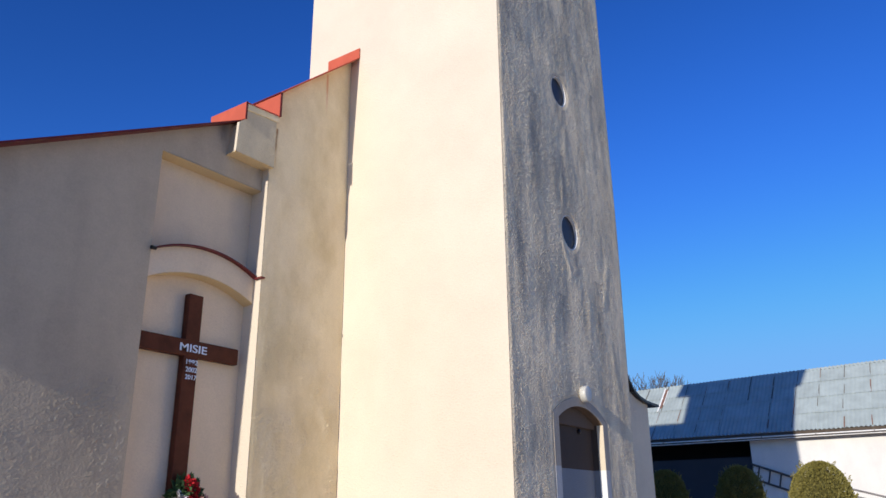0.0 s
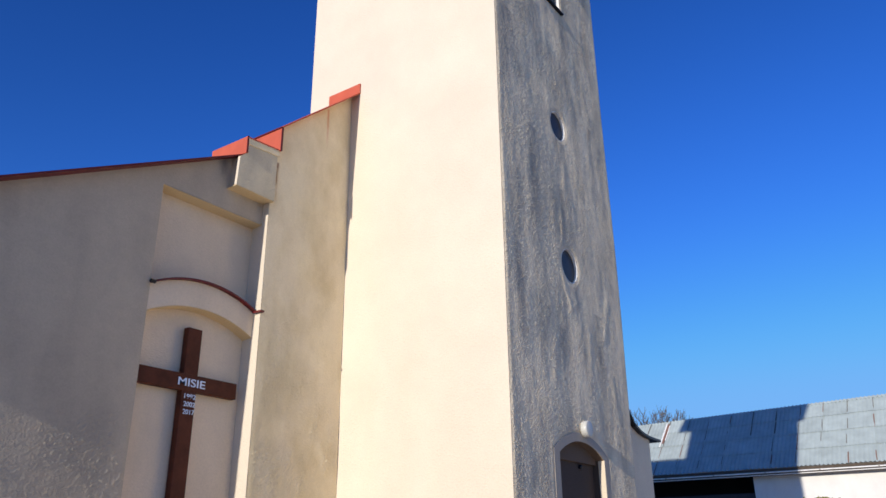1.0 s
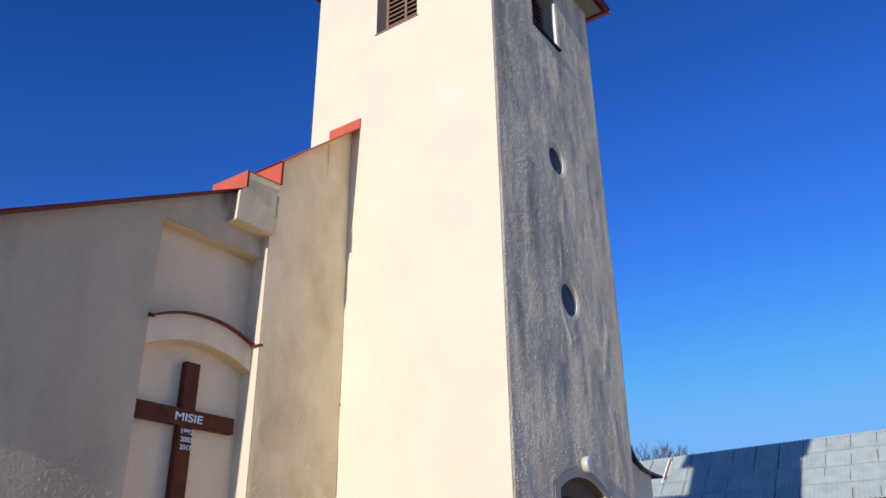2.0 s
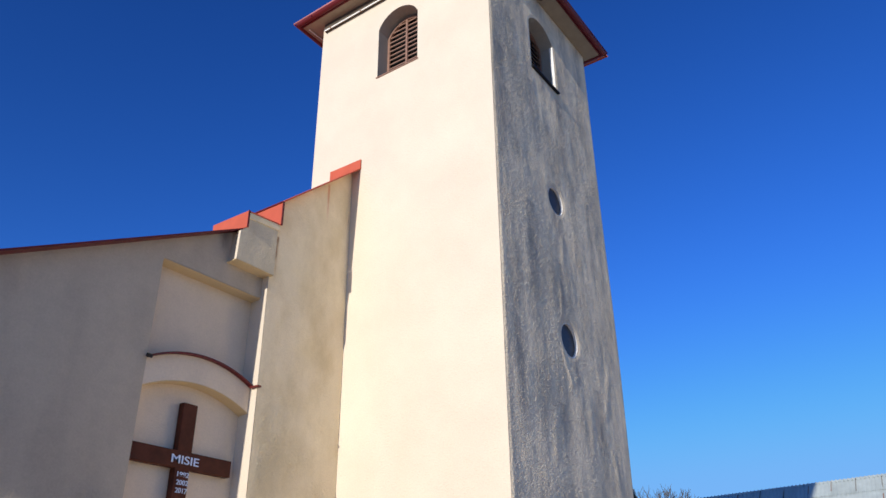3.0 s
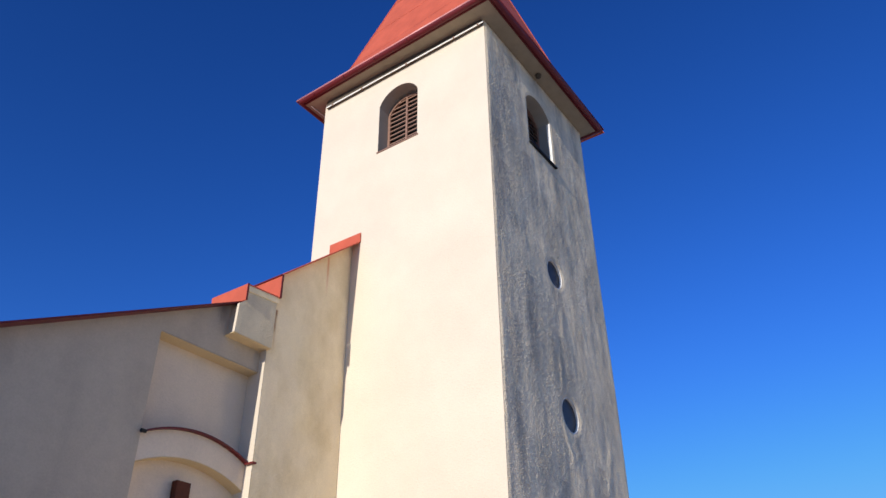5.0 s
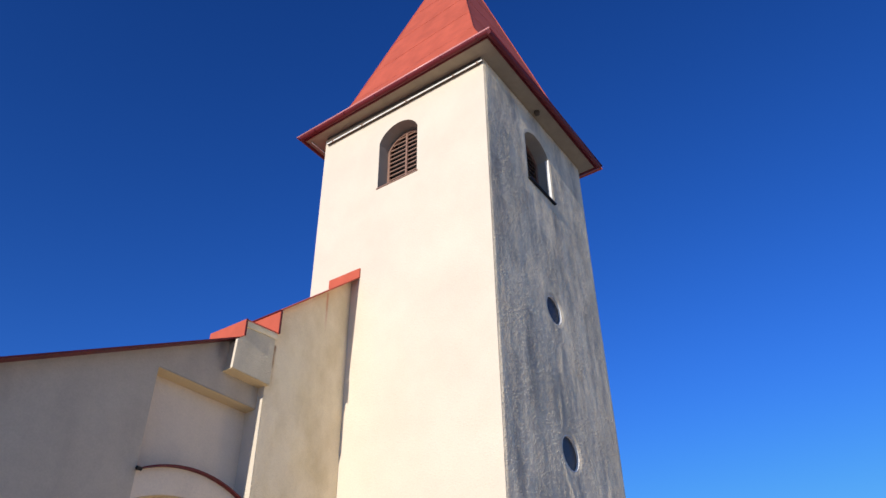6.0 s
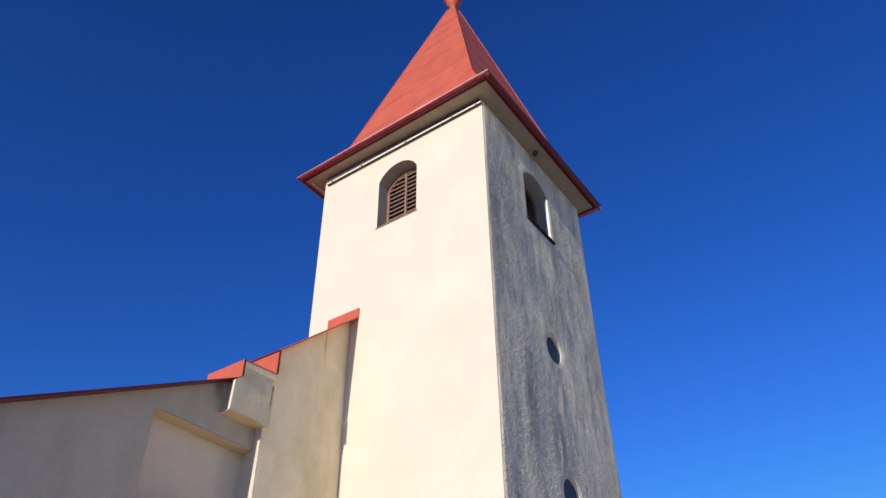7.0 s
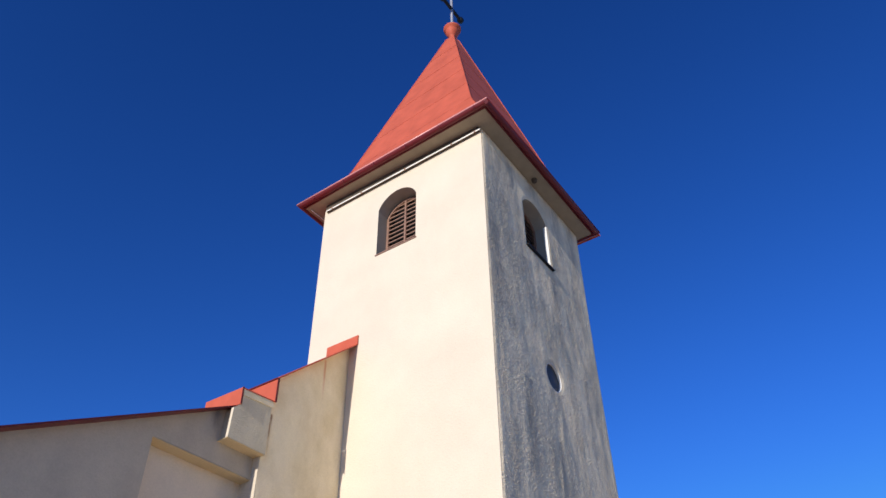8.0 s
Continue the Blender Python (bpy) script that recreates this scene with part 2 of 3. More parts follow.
        pts.append((mid + r * math.sin(q), top - r + r * math.cos(q)))
    return pts


def round_hole(a, b, r, steps=28):
    return [(a + r * math.cos(2 * math.pi * i / steps), b + r * math.sin(2 * math.pi * i / steps)) for i in range(steps)]


def tube(bm, path, radii, sides=8, cap=True):
    rings = []
    path = [Vector(p) for p in path]
    for i, p in enumerate(path):
        d = (path[min(i + 1, len(path) - 1)] - path[max(i - 1, 0)]).normalized()
        ref = Vector((0, 0, 1)) if abs(d.z) < 0.9 else Vector((1, 0, 0))
        s = d.cross(ref).normalized()
        t = s.cross(d)
        r = radii[i] if isinstance(radii, (list, tuple)) else radii
        rings.append([bm.verts.new(p + r * (math.cos(2 * math.pi * k / sides) * s + math.sin(2 * math.pi * k / sides) * t)) for k in range(sides)])
    for u, v in zip(rings, rings[1:]):
        for k in range(sides):
            bm.faces.new((u[k], u[(k + 1) % sides], v[(k + 1) % sides], v[k]))
    if cap:
        bm.faces.new(rings[0])
        bm.faces.new(rings[-1])
    return bm


def lathe(bm, profile, at, sides=20):
    rings = [[bm.verts.new((at[0] + r * math.cos(2 * math.pi * k / sides), at[1] + r * math.sin(2 * math.pi * k / sides), at[2] + z)) for k in range(sides)] for r, z in profile]
    for u, v in zip(rings, rings[1:]):
        for k in range(sides):
            bm.faces.new((u[k], u[(k + 1) % sides], v[(k + 1) % sides], v[k]))
    bm.faces.new(rings[0])
    bm.faces.new(rings[-1])
    return bm


def plate(bm, pts, thick, way):
    """A polygon in space thickened along way."""
    way = Vector(way)
    a = [bm.verts.new(Vector(p)) for p in pts]
    b = [bm.verts.new(Vector(p) + way * thick) for p in pts]
    bm.faces.new(a)
    bm.faces.new(b)
    for i in range(len(a)):
        j = (i + 1) % len(a)
        bm.faces.new((a[i], a[j], b[j], b[i]))
    return bm


B = bmesh.new


def lattice(u, v, seed):
    """Smooth value noise, 0 to 1, on a lattice of unit cells."""
    g = np.random.RandomState(seed).rand(128, 128)
    i, j = np.floor(u).astype(int), np.floor(v).astype(int)
    a, b = u - i, v - j
    a, b = a * a * (3 - 2 * a), b * b * (3 - 2 * b)
    i, j, i1, j1 = i % 128, j % 128, (i + 1) % 128, (j + 1) % 128
    return (g[i, j] * (1 - a) + g[i1, j] * a) * (1 - b) + (g[i, j1] * (1 - a) + g[i1, j1] * a) * b


def cloudy(u, v, seed, octaves=3):
    total, weight = 0, 0
    for k in range(octaves):
        total = total + lattice(u * 2**k + 7.3 * k, v * 2**k + 3.1 * k, seed + k) * 0.5**k
        weight += 0.5**k
    return total / weight


def grit(x, seed):
    """Single grains that stand out of the plaster, 0 to 1."""
    return np.random.RandomState(seed).rand(*x.shape) ** 3


def step_up(x, lo, hi):
    f = np.clip((x - lo) / (hi - lo), 0, 1)
    return f * f * (3 - 2 * f)


def inside_of(loop, x, z):
    odd = np.zeros(x.shape, bool)
    for (xa, za), (xb, zb) in zip(loop, loop[1:] + loop[:1]):
        if za != zb:
            odd ^= ((za > z) != (zb > z)) & (x < (xb - xa) * (z - za) / (zb - za) + xa)
    return odd


def nearest_on(loops, x, z):
    """The distance to the nearest edge of the loops, and the place on it."""
    best, px, pz = np.full(x.shape, 1e9), x.copy(), z.copy()
    for loop in loops:
        for (xa, za), (xb, zb) in zip(loop, loop[1:] + loop[:1]):
            dx, dz = xb - xa, zb - za
            f = np.clip(((x - xa) * dx + (z - za) * dz) / max(dx * dx + dz * dz, 1e-9), 0, 1)
            qx, qz = xa + f * dx, za + f * dz
            d = np.hypot(x - qx, z - qz)
            near = d < best
            best, px, pz = np.where(near, d, best), np.where(near, qx, px), np.where(near, qz, pz)
    return best, px, pz


def coat(name, outer, holes, cell, y0, height, material, parent, label, shear=0.0, widen=0.0):
    """A rough coat of plaster on a wall that faces -y, in real relief: height(x, z) in metres."""
    xs = np.arange(min(p[0] for p in outer), max(p[0] for p in outer) + cell, cell)
    zs = np.arange(min(p[1] for p in outer), max(p[1] for p in outer) + cell, cell)
    x, z = np.meshgrid(xs, zs, indexing="ij")
    ok = inside_of(outer, x, z)
    for loop in holes:
        ok &= ~inside_of(loop, x, z)
    off, qx, qz = nearest_on([outer, *holes], x, z)
    x, z = np.where(ok, x, qx), np.where(ok, z, qz)
    relief = np.where(ok, step_up(off, 0.0, 0.07), 0) * height(x, z) + 0.003
    y = y0 - relief + shear * x
    x = x * (1 + widen)
    keep = ok[:-1, :-1] | ok[1:, :-1] | ok[1:, 1:] | ok[:-1, 1:]
    n = np.arange(x.size).reshape(x.shape)
    quads = np.stack([n[:-1, :-1], n[1:, :-1], n[1:, 1:], n[:-1, 1:]], -1)[keep]
    used, flat = np.unique(quads, return_inverse=True)
    me = bpy.data.meshes.new(name)
    me.from_pydata(np.stack([x, y, z], -1).reshape(-1, 3)[used].tolist(), [], flat.reshape(-1, 4).tolist())
    me.materials.append(material)
    me.shade_smooth()
    ob = new(name, me)
    ob.parent = parent
    return tagged(ob, label)


# ---- ground ----
bm = B()
gx = [-600, -60, -30, -15, 0, 15, 30, 60, 600]
grid = [[bm.verts.new((x, y, 0)) for y in gx] for x in gx]
for i in range(len(gx) - 1):
    for j in range(len(gx) - 1):
        bm.faces.new((grid[i][j], grid[i + 1][j], grid[i + 1][j + 1], grid[i][j + 1]))
tagged(part("ground", bm, M_GROUND), "pale unseen ground round the church", "ground", kind="structure")

# ---- bell tower ----
W, TOP = 4.72, 15.2
tower = thing("bell_tower", "square cream plastered church bell tower with a red spire", "church tower")
WIN_F = arched(1.74, 2.89, 12.86, 14.22, 14.54)
WIN_L = arched(1.825, 2.935, 12.80, 14.16, 14.55)
DOOR = arched(1.53, 3.30, 0.0, 3.17, 3.42)
bm = B()
FRONT = [(0, 0), (W, 0)] + [(W + 0.09 * math.exp(-((k * 0.5 - 7.2) / 2.8) ** 2), k * 0.5) for k in range(1, 30)] + [(W, TOP), (0, TOP)]
slab(bm, FRONT, [WIN_F, round_hole(2.37, 9.74, 0.325), round_hole(2.46, 6.72, 0.345), [(p[0], max(p[1], 0.02)) for p in DOOR]], 0.0, 0.42, "front")
fw = part("front_wall", bm, (M_FRONT, M_TOWER, M_REVEAL, M_TYMPANUM), tower, "weathered roughcast with dark rain streaks, colour lifted against its shade")
for p in fw.data.polygons:
    if p.normal.x < -0.9 and p.center.x < 0.01:
        p.material_index = 1
    elif abs(p.normal.y) < 0.1 and p.center.z > 12.5 and 1 < p.center.x < 3.5 and p.center.z < 15:
        p.material_index = 2
    elif abs(p.normal.y) < 0.1 and 3.1 < p.center.z < 3.6 and 1.4 < p.center.x < 3.4:
        p.material_index = 3
# trowel ridges run down in the plaster: place of the top, of the foot, half width, height
RIDGES = ((2.05, 6.45, 2.36, 5.82, 0.07, 0.030), (2.75, 6.1, 2.40, 5.85, 0.06, 0.012), (4.05, 6.4, 3.72, 5.45, 0.12, 0.028), (2.22, 7.7, 2.16, 7.1, 0.06, 0.022), (2.50, 8.95, 2.42, 8.3, 0.07, 0.016), (0.40, 5.6, 0.45, 4.6, 0.10, 0.016), (3.95, 4.9, 4.15, 3.9, 0.10, 0.020), (1.2, 7.9, 1.15, 6.9, 0.10, 0.014), (3.1, 5.6, 3.0, 4.7, 0.09, 0.016), (1.6, 5.2, 1.55, 4.3, 0.08, 0.014))


def tower_relief(x, z):
    h = 0.020 * cloudy(x / 0.45 + 0.1 * z, z / 1.3, 11) + 0.007 * cloudy(x / 0.17, z / 0.4, 21, 2)
    for xa, za, xb, zb, wide, tall in RIDGES:
        f = np.clip((za - z) / (za - zb), 0, 1)
        h = h + 0.4 * tall * np.exp(-((x - xa - (xb - xa) * f) / wide) ** 2) * step_up(z, zb - 0.12, zb + 0.12) * step_up(-z, -za - 0.15, -za + 0.15)
    patch = (0.35 + 0.65 * step_up(cloudy(x / 0.8, z / 1.1, 31), 0.35, 0.62)) * (1 - 0.55 * step_up(x, 3.0, 4.3))
    return h + patch * (0.0045 * lattice(x / 0.052, z / 0.034, 41) + 0.009 * grit(x, 42))


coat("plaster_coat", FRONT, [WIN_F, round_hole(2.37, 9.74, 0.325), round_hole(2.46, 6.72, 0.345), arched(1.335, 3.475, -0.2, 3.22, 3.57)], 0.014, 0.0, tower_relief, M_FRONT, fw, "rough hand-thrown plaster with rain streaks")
bm = B()
slab(bm, [(0.42, 0), (W, 0), (W, TOP), (0.42, TOP)], [WIN_L], 0.0, 0.42, "flank")
flank = part("flank_wall", bm, (M_TOWER, M_REVEAL), tower, "sunlit cream roughcast")
for p in flank.data.polygons:
    if abs(p.normal.x) < 0.1 and 12.5 < p.center.z < 15 and 1 < p.center.y < 3.5:
        p.material_index = 1
bm = B()
box(bm, W - 0.42, W - 0.001, 0.42, W, 0, TOP)
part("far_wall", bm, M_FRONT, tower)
bm = B()
box(bm, 0.42, W - 0.42, W - 0.42, W - 0.001, 0, TOP)
part("back_wall", bm, M_TOWER, tower)
bm = B()
box(bm, 0.42, W - 0.42, 0.9, W - 0.42, 3.9, 4.1)
part("inner_floor", bm, M_DARK, tower)

# eaves: the fascia's corners, a little out of square with the walls
EAVES = [Vector(p) for p in ((-0.425, -0.385), (4.89, -0.385), (4.95, 5.15), (-0.30, 5.15))]


def eaves_out(by):
    """The eaves' corners moved outwards by some metres."""
    signs = ((-1, -1), (1, -1), (1, 1), (-1, 1))
    return [p + Vector(q) * by for p, q in zip(EAVES, signs)]


bm = B()
slab(bm, [tuple(p) for p in EAVES], [[(0.3, 0.3), (W - 0.3, 0.3), (W - 0.3, W - 0.3), (0.3, W - 0.3)]], TOP, TOP + 0.05, "flat")
part("soffit", bm, M_SOFFIT, tower, "brown boarded eaves soffit")
for k in range(4):
    ins, outs = EAVES, eaves_out(0.03)
    q = [ins[k], ins[(k + 1) % 4], outs[(k + 1) % 4], outs[k]]
    part("fascia", plate(B(), [(p.x, p.y, TOP - 0.01) for p in q], 0.11, (0, 0, 1)), M_RED_DARK, tower)


def half_pipe(bm, a, c, out, r=0.084, wall=0.007):
    """An open half-round channel from a to c, bulging towards out."""
    steps = 10
    arc_at = lambda rad, i: (rad * math.cos(math.pi + math.pi * i / steps), rad * math.sin(math.pi + math.pi * i / steps))
    prof = [arc_at(r, i) for i in range(steps + 1)] + [arc_at(r - wall, i) for i in range(steps, -1, -1)]
    ends = [[bm.verts.new((p[0] + o * out[0], p[1] + o * out[1], p[2] + h)) for o, h in prof] for p in (a, c)]
    for k in range(len(prof)):
        q = (k + 1) % len(prof)
        bm.faces.new((ends[0][k], ends[0][q], ends[1][q], ends[1][k]))
    bm.faces.new(ends[0])
    bm.faces.new(ends[1])
    return bm


for k, out in enumerate(((0, -1), (1, 0), (0, 1), (-1, 0))):
    a, c = eaves_out(0.08)[k], eaves_out(0.08)[(k + 1) % 4]
    gutter = part("gutter", half_pipe(B(), (*a, TOP + 0.085), (*c, TOP + 0.085), out), M_GUTTER, tower, "dark red half-round gutter")
    ends = eaves_out(0.16)
    part("bead", tube(B(), [(*ends[k], TOP + 0.088), (*ends[(k + 1) % 4], TOP + 0.092)], 0.021, 8), M_BEAD if out[0] < 0 else M_GUTTER, gutter, "", True)
for k in range(6):
    y = -0.2 + k * 0.98
    x = EAVES[0].x + (EAVES[3].x - EAVES[0].x) * (y + 0.385) / 5.535
    part("gutter_bracket", box(B(), x - 0.170, x - 0.005, y, y + 0.028, TOP - 0.006, TOP + 0.10), M_GUTTER, tower)
part("back_wire", tube(B(), [(-0.20, 5.04, TOP - 0.03), (2.0, 5.0, TOP - 0.03)], 0.013, 6), M_TRIM, tower, "pale wire under the eaves")
part("soffit_fitting", lathe(B(), [(0.02, -0.10), (0.06, -0.08), (0.065, -0.02), (0.075, 0.0)], (2.2, -0.16, TOP), 14), M_DARK_BROWN, tower, "small dark round fitting under the eaves", True)
wire = lambda y: (-0.082, y, 15.062 - 0.016 * y)
end = W - 0.1
bm = B()
plate(bm, [(-0.072, 0.03, wire(0)[2] - 0.012), (-0.072, end, wire(end)[2] - 0.012), (-0.072, end, 15.19), (-0.072, 0.03, 15.19)], 0.068, (1, 0, 0))
strip = part("eaves_shade_band", bm, M_DARK_BROWN, tower, "dark brown band put in for the eaves' shade")
bm = B()
plate(bm, [(-0.082, y, wire(y)[2] + dz) for y, dz in ((-0.02, -0.018), (end, -0.018), (end, 0.02), (-0.02, 0.02))], 0.009, (1, 0, 0))
part("cornice_strip", bm, M_TRIM, strip, "thin white flat strip")
for y in (0.1, 0.75, 2.1, 3.45, 4.4):
    part("clip", box(B(), -0.10, -0.054, y, y + 0.03, wire(y)[2] - 0.022, wire(y)[2] + 0.02), M_LOUVRE, strip)

# spire: steep pyramid of sheet courses with a flared foot
SX, SY, KICK, PEAK, TWIST = 2.41, 2.265, 16.85, 23.24, radians(-3.7)


def half_at(z):
    if z >= KICK:
        return 0.138 + 1.87 * (PEAK - z) / (PEAK - KICK)
    f = (KICK - z) / (KICK - 15.28)
    return 2.008 + 0.40 * f + 0.36 * f * f


LEVELS = [15.28, 15.6, 16.0, 16.4, 16.85, 18.05, 19.35, 20.65, 21.95, 23.24]
CORNERS = ((-1, -1), (1, -1), (1, 1), (-1, 1))


def hip(k, z, out=0.0):
    cx, cy = CORNERS[k]
    h = half_at(z) + out
    turn = TWIST * min(1, (z - 15.28) / (KICK - 15.28))
    c, s = math.cos(turn), math.sin(turn)
    x, y = SX + h * (c * cx - s * cy), SY + h * (s * cx + c * cy)
    return (x, y, z)


bm = B()
rings = [[bm.verts.new(hip(k, z, -0.03)) for k in range(4)] for z in LEVELS]
for u, v in zip(rings, rings[1:]):
    for k in range(4):
        bm.faces.new((u[k], u[(k + 1) % 4], v[(k + 1) % 4], v[k]))
bm.faces.new(rings[0])
bm.faces.new(rings[-1])
spire = part("spire", bm, M_RED, tower, "steep red sheet-metal spire with flared foot")
for k in range(4):
    part("hip_cap", tube(B(), [hip(k, z, 0.0) for z in LEVELS], 0.018, 6), M_RED, spire)
    for z0, z1 in zip(LEVELS, LEVELS[1:]):
        a, b2 = Vector(hip(k, z0, 0.0015)), Vector(hip((k + 1) % 4, z0, 0.0015))
        c, d = Vector(hip((k + 1) % 4, z1 + 0.02, -0.0035)), Vector(hip(k, z1 + 0.02, -0.0035))
        inward = Vector((SX, SY, z0)) - (a + b2) / 2
        part("roof_sheet", plate(B(), [a, b2, c, d], 0.012, inward.normalized()), M_RED, spire)
# finial
bm = B()
lathe(bm, [(0.13, -0.12), (0.10, 0.05), (0.09, 0.16), (0.13, 0.24), (0.20, 0.33), (0.225, 0.43), (0.215, 0.53), (0.285, 0.56), (0.295, 0.61), (0.22, 0.67), (0.12, 0.74), (0.06, 0.80)], (SX, SY, 23.2), 24)
part("finial", bm, M_RED, tower, "round red sheet-metal finial", True)
roof_cross = part("roof_cross", tube(B(), [(SX, SY, 23.9), (SX, SY, 26.3)], 0.05, 8), M_GALV, tower, "thin cross with a pale metal pole and black arm")
part("cross_arm", tube(B(), [(SX - 0.54, SY, 25.0), (SX + 0.54, SY, 25.0)], 0.062, 8), M_IRON, roof_cross)
for q in ((SX - 0.54, SY, 25.0), (SX + 0.54, SY, 25.0), (SX, SY, 26.3)):
    part("cross_knob", lathe(B(), [(0.01, -0.14), (0.09, -0.09), (0.125, 0), (0.09, 0.09), (0.01, 0.14)], q, 10), M_IRON, roof_cross, "", True)


def louvre(parent, a0, a1, b0, spring, top, depth, facing, thick=0.032):
    """A brown louvred shutter with an arched head, set back in its opening."""
    place = FACING[facing]
    inner = arched(a0 + 0.06, a1 - 0.06, b0 + 0.06, spring, top - 0.06)
    win = part("louvred_window", slab(B(), arched(a0, a1, b0, spring, top), [inner], depth, depth + 0.06, facing), M_LOUVRE, parent, "brown wooden louvred window frame")
    mid = (a0 + a1) / 2
    part("mullion", slab(B(), [(mid - 0.025, b0 + 0.06), (mid + 0.025, b0 + 0.06), (mid + 0.025, top - 0.07), (mid - 0.025, top - 0.07)], [], depth - 0.012, depth + 0.03, facing), M_LOUVRE, win)
    w, h = (a1 - a0) / 2, top - spring
    r = (w * w + h * h) / (2 * h)
    z = b0 + 0.13
    while z < top - 0.12:
        lim = w - 0.06
        if z > spring - 0.05:
            q = z + 0.05 - (top - r)
            lim = min(lim, math.sqrt(max(0.0, r * r - q * q)) - 0.06)
        if lim > 0.12:
            bm = B()
            plate(bm, [place(mid - lim, z, depth + 0.005), place(mid + lim, z, depth + 0.005), place(mid + lim, z + 0.06, depth + 0.07), place(mid - lim, z + 0.06, depth + 0.07)], thick, (0, 0, 1))
            part("slat", bm, M_LOUVRE, win)
        z += 0.128
    part("dark_recess", slab(B(), arched(a0, a1, b0, spring, top), [], depth + 0.11, depth + 0.13, facing), M_DARK, win)
    return win


louvre(tower, 1.825, 2.935, 12.82, 14.12, 14.50, 0.33, "flank")
louvre(tower, 1.74, 2.89, 12.88, 14.20, 14.52, 0.31, "front", 0.008)
part("sunlit_jamb_edge", box(B(), 2.882, 2.889, -0.004, 0.085, 12.865, 14.22), M_TRIM, tower, "white strip put in for the sunlit window edge")
part("window_sill", box(B(), -0.02, 0.30, 1.80, 2.96, 12.77, 12.80), M_LOUVRE, tower)
part("window_sill", box(B(), 1.70, 2.93, -0.08, 0.30, 12.835, 12.86), M_IRON, tower, "dark sheet-metal sill")

for a, b, r in ((2.37, 9.74, 0.325), (2.46, 6.72, 0.345)):
    bm = B()
    slab(bm, round_hole(a, b, r), [round_hole(a, b, r - 0.025)], 0.055, 0.16, "front")
    eye = part("round_window", bm, M_PIPE, tower, "small round window with a dark frame")
    part("lining", slab(B(), round_hole(a, b, r - 0.001), [round_hole(a, b, r - 0.016)], 0.002, 0.055, "front"), M_TRIM, eye, "ring in white for the sunlit reveal")
    part("pane", slab(B(), round_hole(a, b, r - 0.026), [], 0.060, 0.075, "front"), M_PANE, eye, "dark glass")

# portal
DADO, TYMP = 2.37, 3.10
outer, inner = arched(1.335, 3.475, DADO, 3.22, 3.57), arched(1.53, 3.30, DADO, 3.17, 3.42)
ring = [(1.335, DADO), (1.53, DADO)] + inner[2:][::-1] + [(3.30, DADO), (3.475, DADO)] + outer[2:]
part("portal_surround", slab(B(), ring, [], -0.018, 0.004, "front"), M_SURROUND, tower, "smooth plaster door surround")
for x0, x1 in ((1.335, 1.53), (3.30, 3.475)):
    part("surround_foot", box(B(), x0, x1, -0.018, 0.004, 0, DADO), M_FOOT, tower, "white painted foot of the surround")
for x0, x1 in ((1.525, 1.534), (3.296, 3.305)):
    part("jamb", box(B(), x0, x1, -0.014, 0.11, DADO, 3.18), M_JAMB, tower, "jamb in cream as deep as the sun reaches")
    part("jamb_dado", box(B(), x0, x1, -0.014, 0.11, 0.02, DADO), M_TRIM, tower)
    part("shaded_jamb", box(B(), x0, x1, 0.112, 0.22, DADO, 3.18), M_PORCH, tower)
    part("shaded_jamb_dado", box(B(), x0, x1, 0.112, 0.22, 0.02, DADO), M_DADO, tower)
part("porch_wall", slab(B(), arched(1.53, 3.30, DADO, 3.17, 3.42), [], 0.22, 0.27, "front"), M_PORCH, tower, "brown painted inner wall of the portal")
part("tympanum", slab(B(), arched(1.532, 3.298, TYMP, 3.17, 3.418), [], 0.16, 0.219, "front"), M_TYMPANUM, tower, "brown tympanum under the arch")
part("porch_dado", box(B(), 1.53, 3.30, 0.22, 0.27, 0.02, DADO), M_DADO, tower, "pale grey painted dado")
bm = B()
lathe(bm, [(0.04, 0.0), (0.045, 0.04), (0.015, 0.055)], (0, 0, 0), 14)
bmesh.ops.transform(bm, matrix=pose(2.72, 0.22, 3.03, 90), verts=bm.verts)
part("porch_spot", bm, M_IRON, tower, "small dark round fitting", True)

# lamp over the portal
lamp = thing("wall_lamp", "round white lamp on the tower wall above the portal", "wall lamp", at=(2.50, 0, 3.645))
bm = B()
lathe(bm, [(0.115, 0.0), (0.12, 0.02), (0.142, 0.025), (0.147, 0.05), (0.147, 0.12), (0.137, 0.14), (0.12, 0.145), (0.01, 0.15)], (0, 0, 0), 20)
bmesh.ops.transform(bm, matrix=pose(2.50, 0, 3.645, 90), verts=bm.verts)
part("shade", bm, M_OPAL, lamp, "white opal shade", True)
bm = B()
lathe(bm, [(0.085, 0.0), (0.085, 0.03), (0.06, 0.04)], (0, 0, 0), 20)
bmesh.ops.transform(bm, matrix=pose(2.50, 0, 3.645, 90), verts=bm.verts)
part("base", bm, M_GALV, lamp)

# ---- nave front ----
nave = thing("church_nave", "cream plastered church front with a niche and red roof edges", "church")
YM, YP, YN = 3.6, 3.522, 3.86


def rake(x):
    return 7.955 + 0.524 * (x + 2.707)


NL, NR, LINTEL = -4.055, -2.04, 6.93
bm = B()
slab(bm, [(-9.4, 0), (NR, 0), (NR, rake(NR)), (-9.4, rake(-9.4))], [[(NL, 0.02), (NR - 0.001, 0.02), (NR - 0.001, LINTEL), (NL, LINTEL)]], YM, YN, "front")
gable = part("gable_wall", bm, M_GABLE, nave, "roughcast gable wall, colour darkened for its shade")


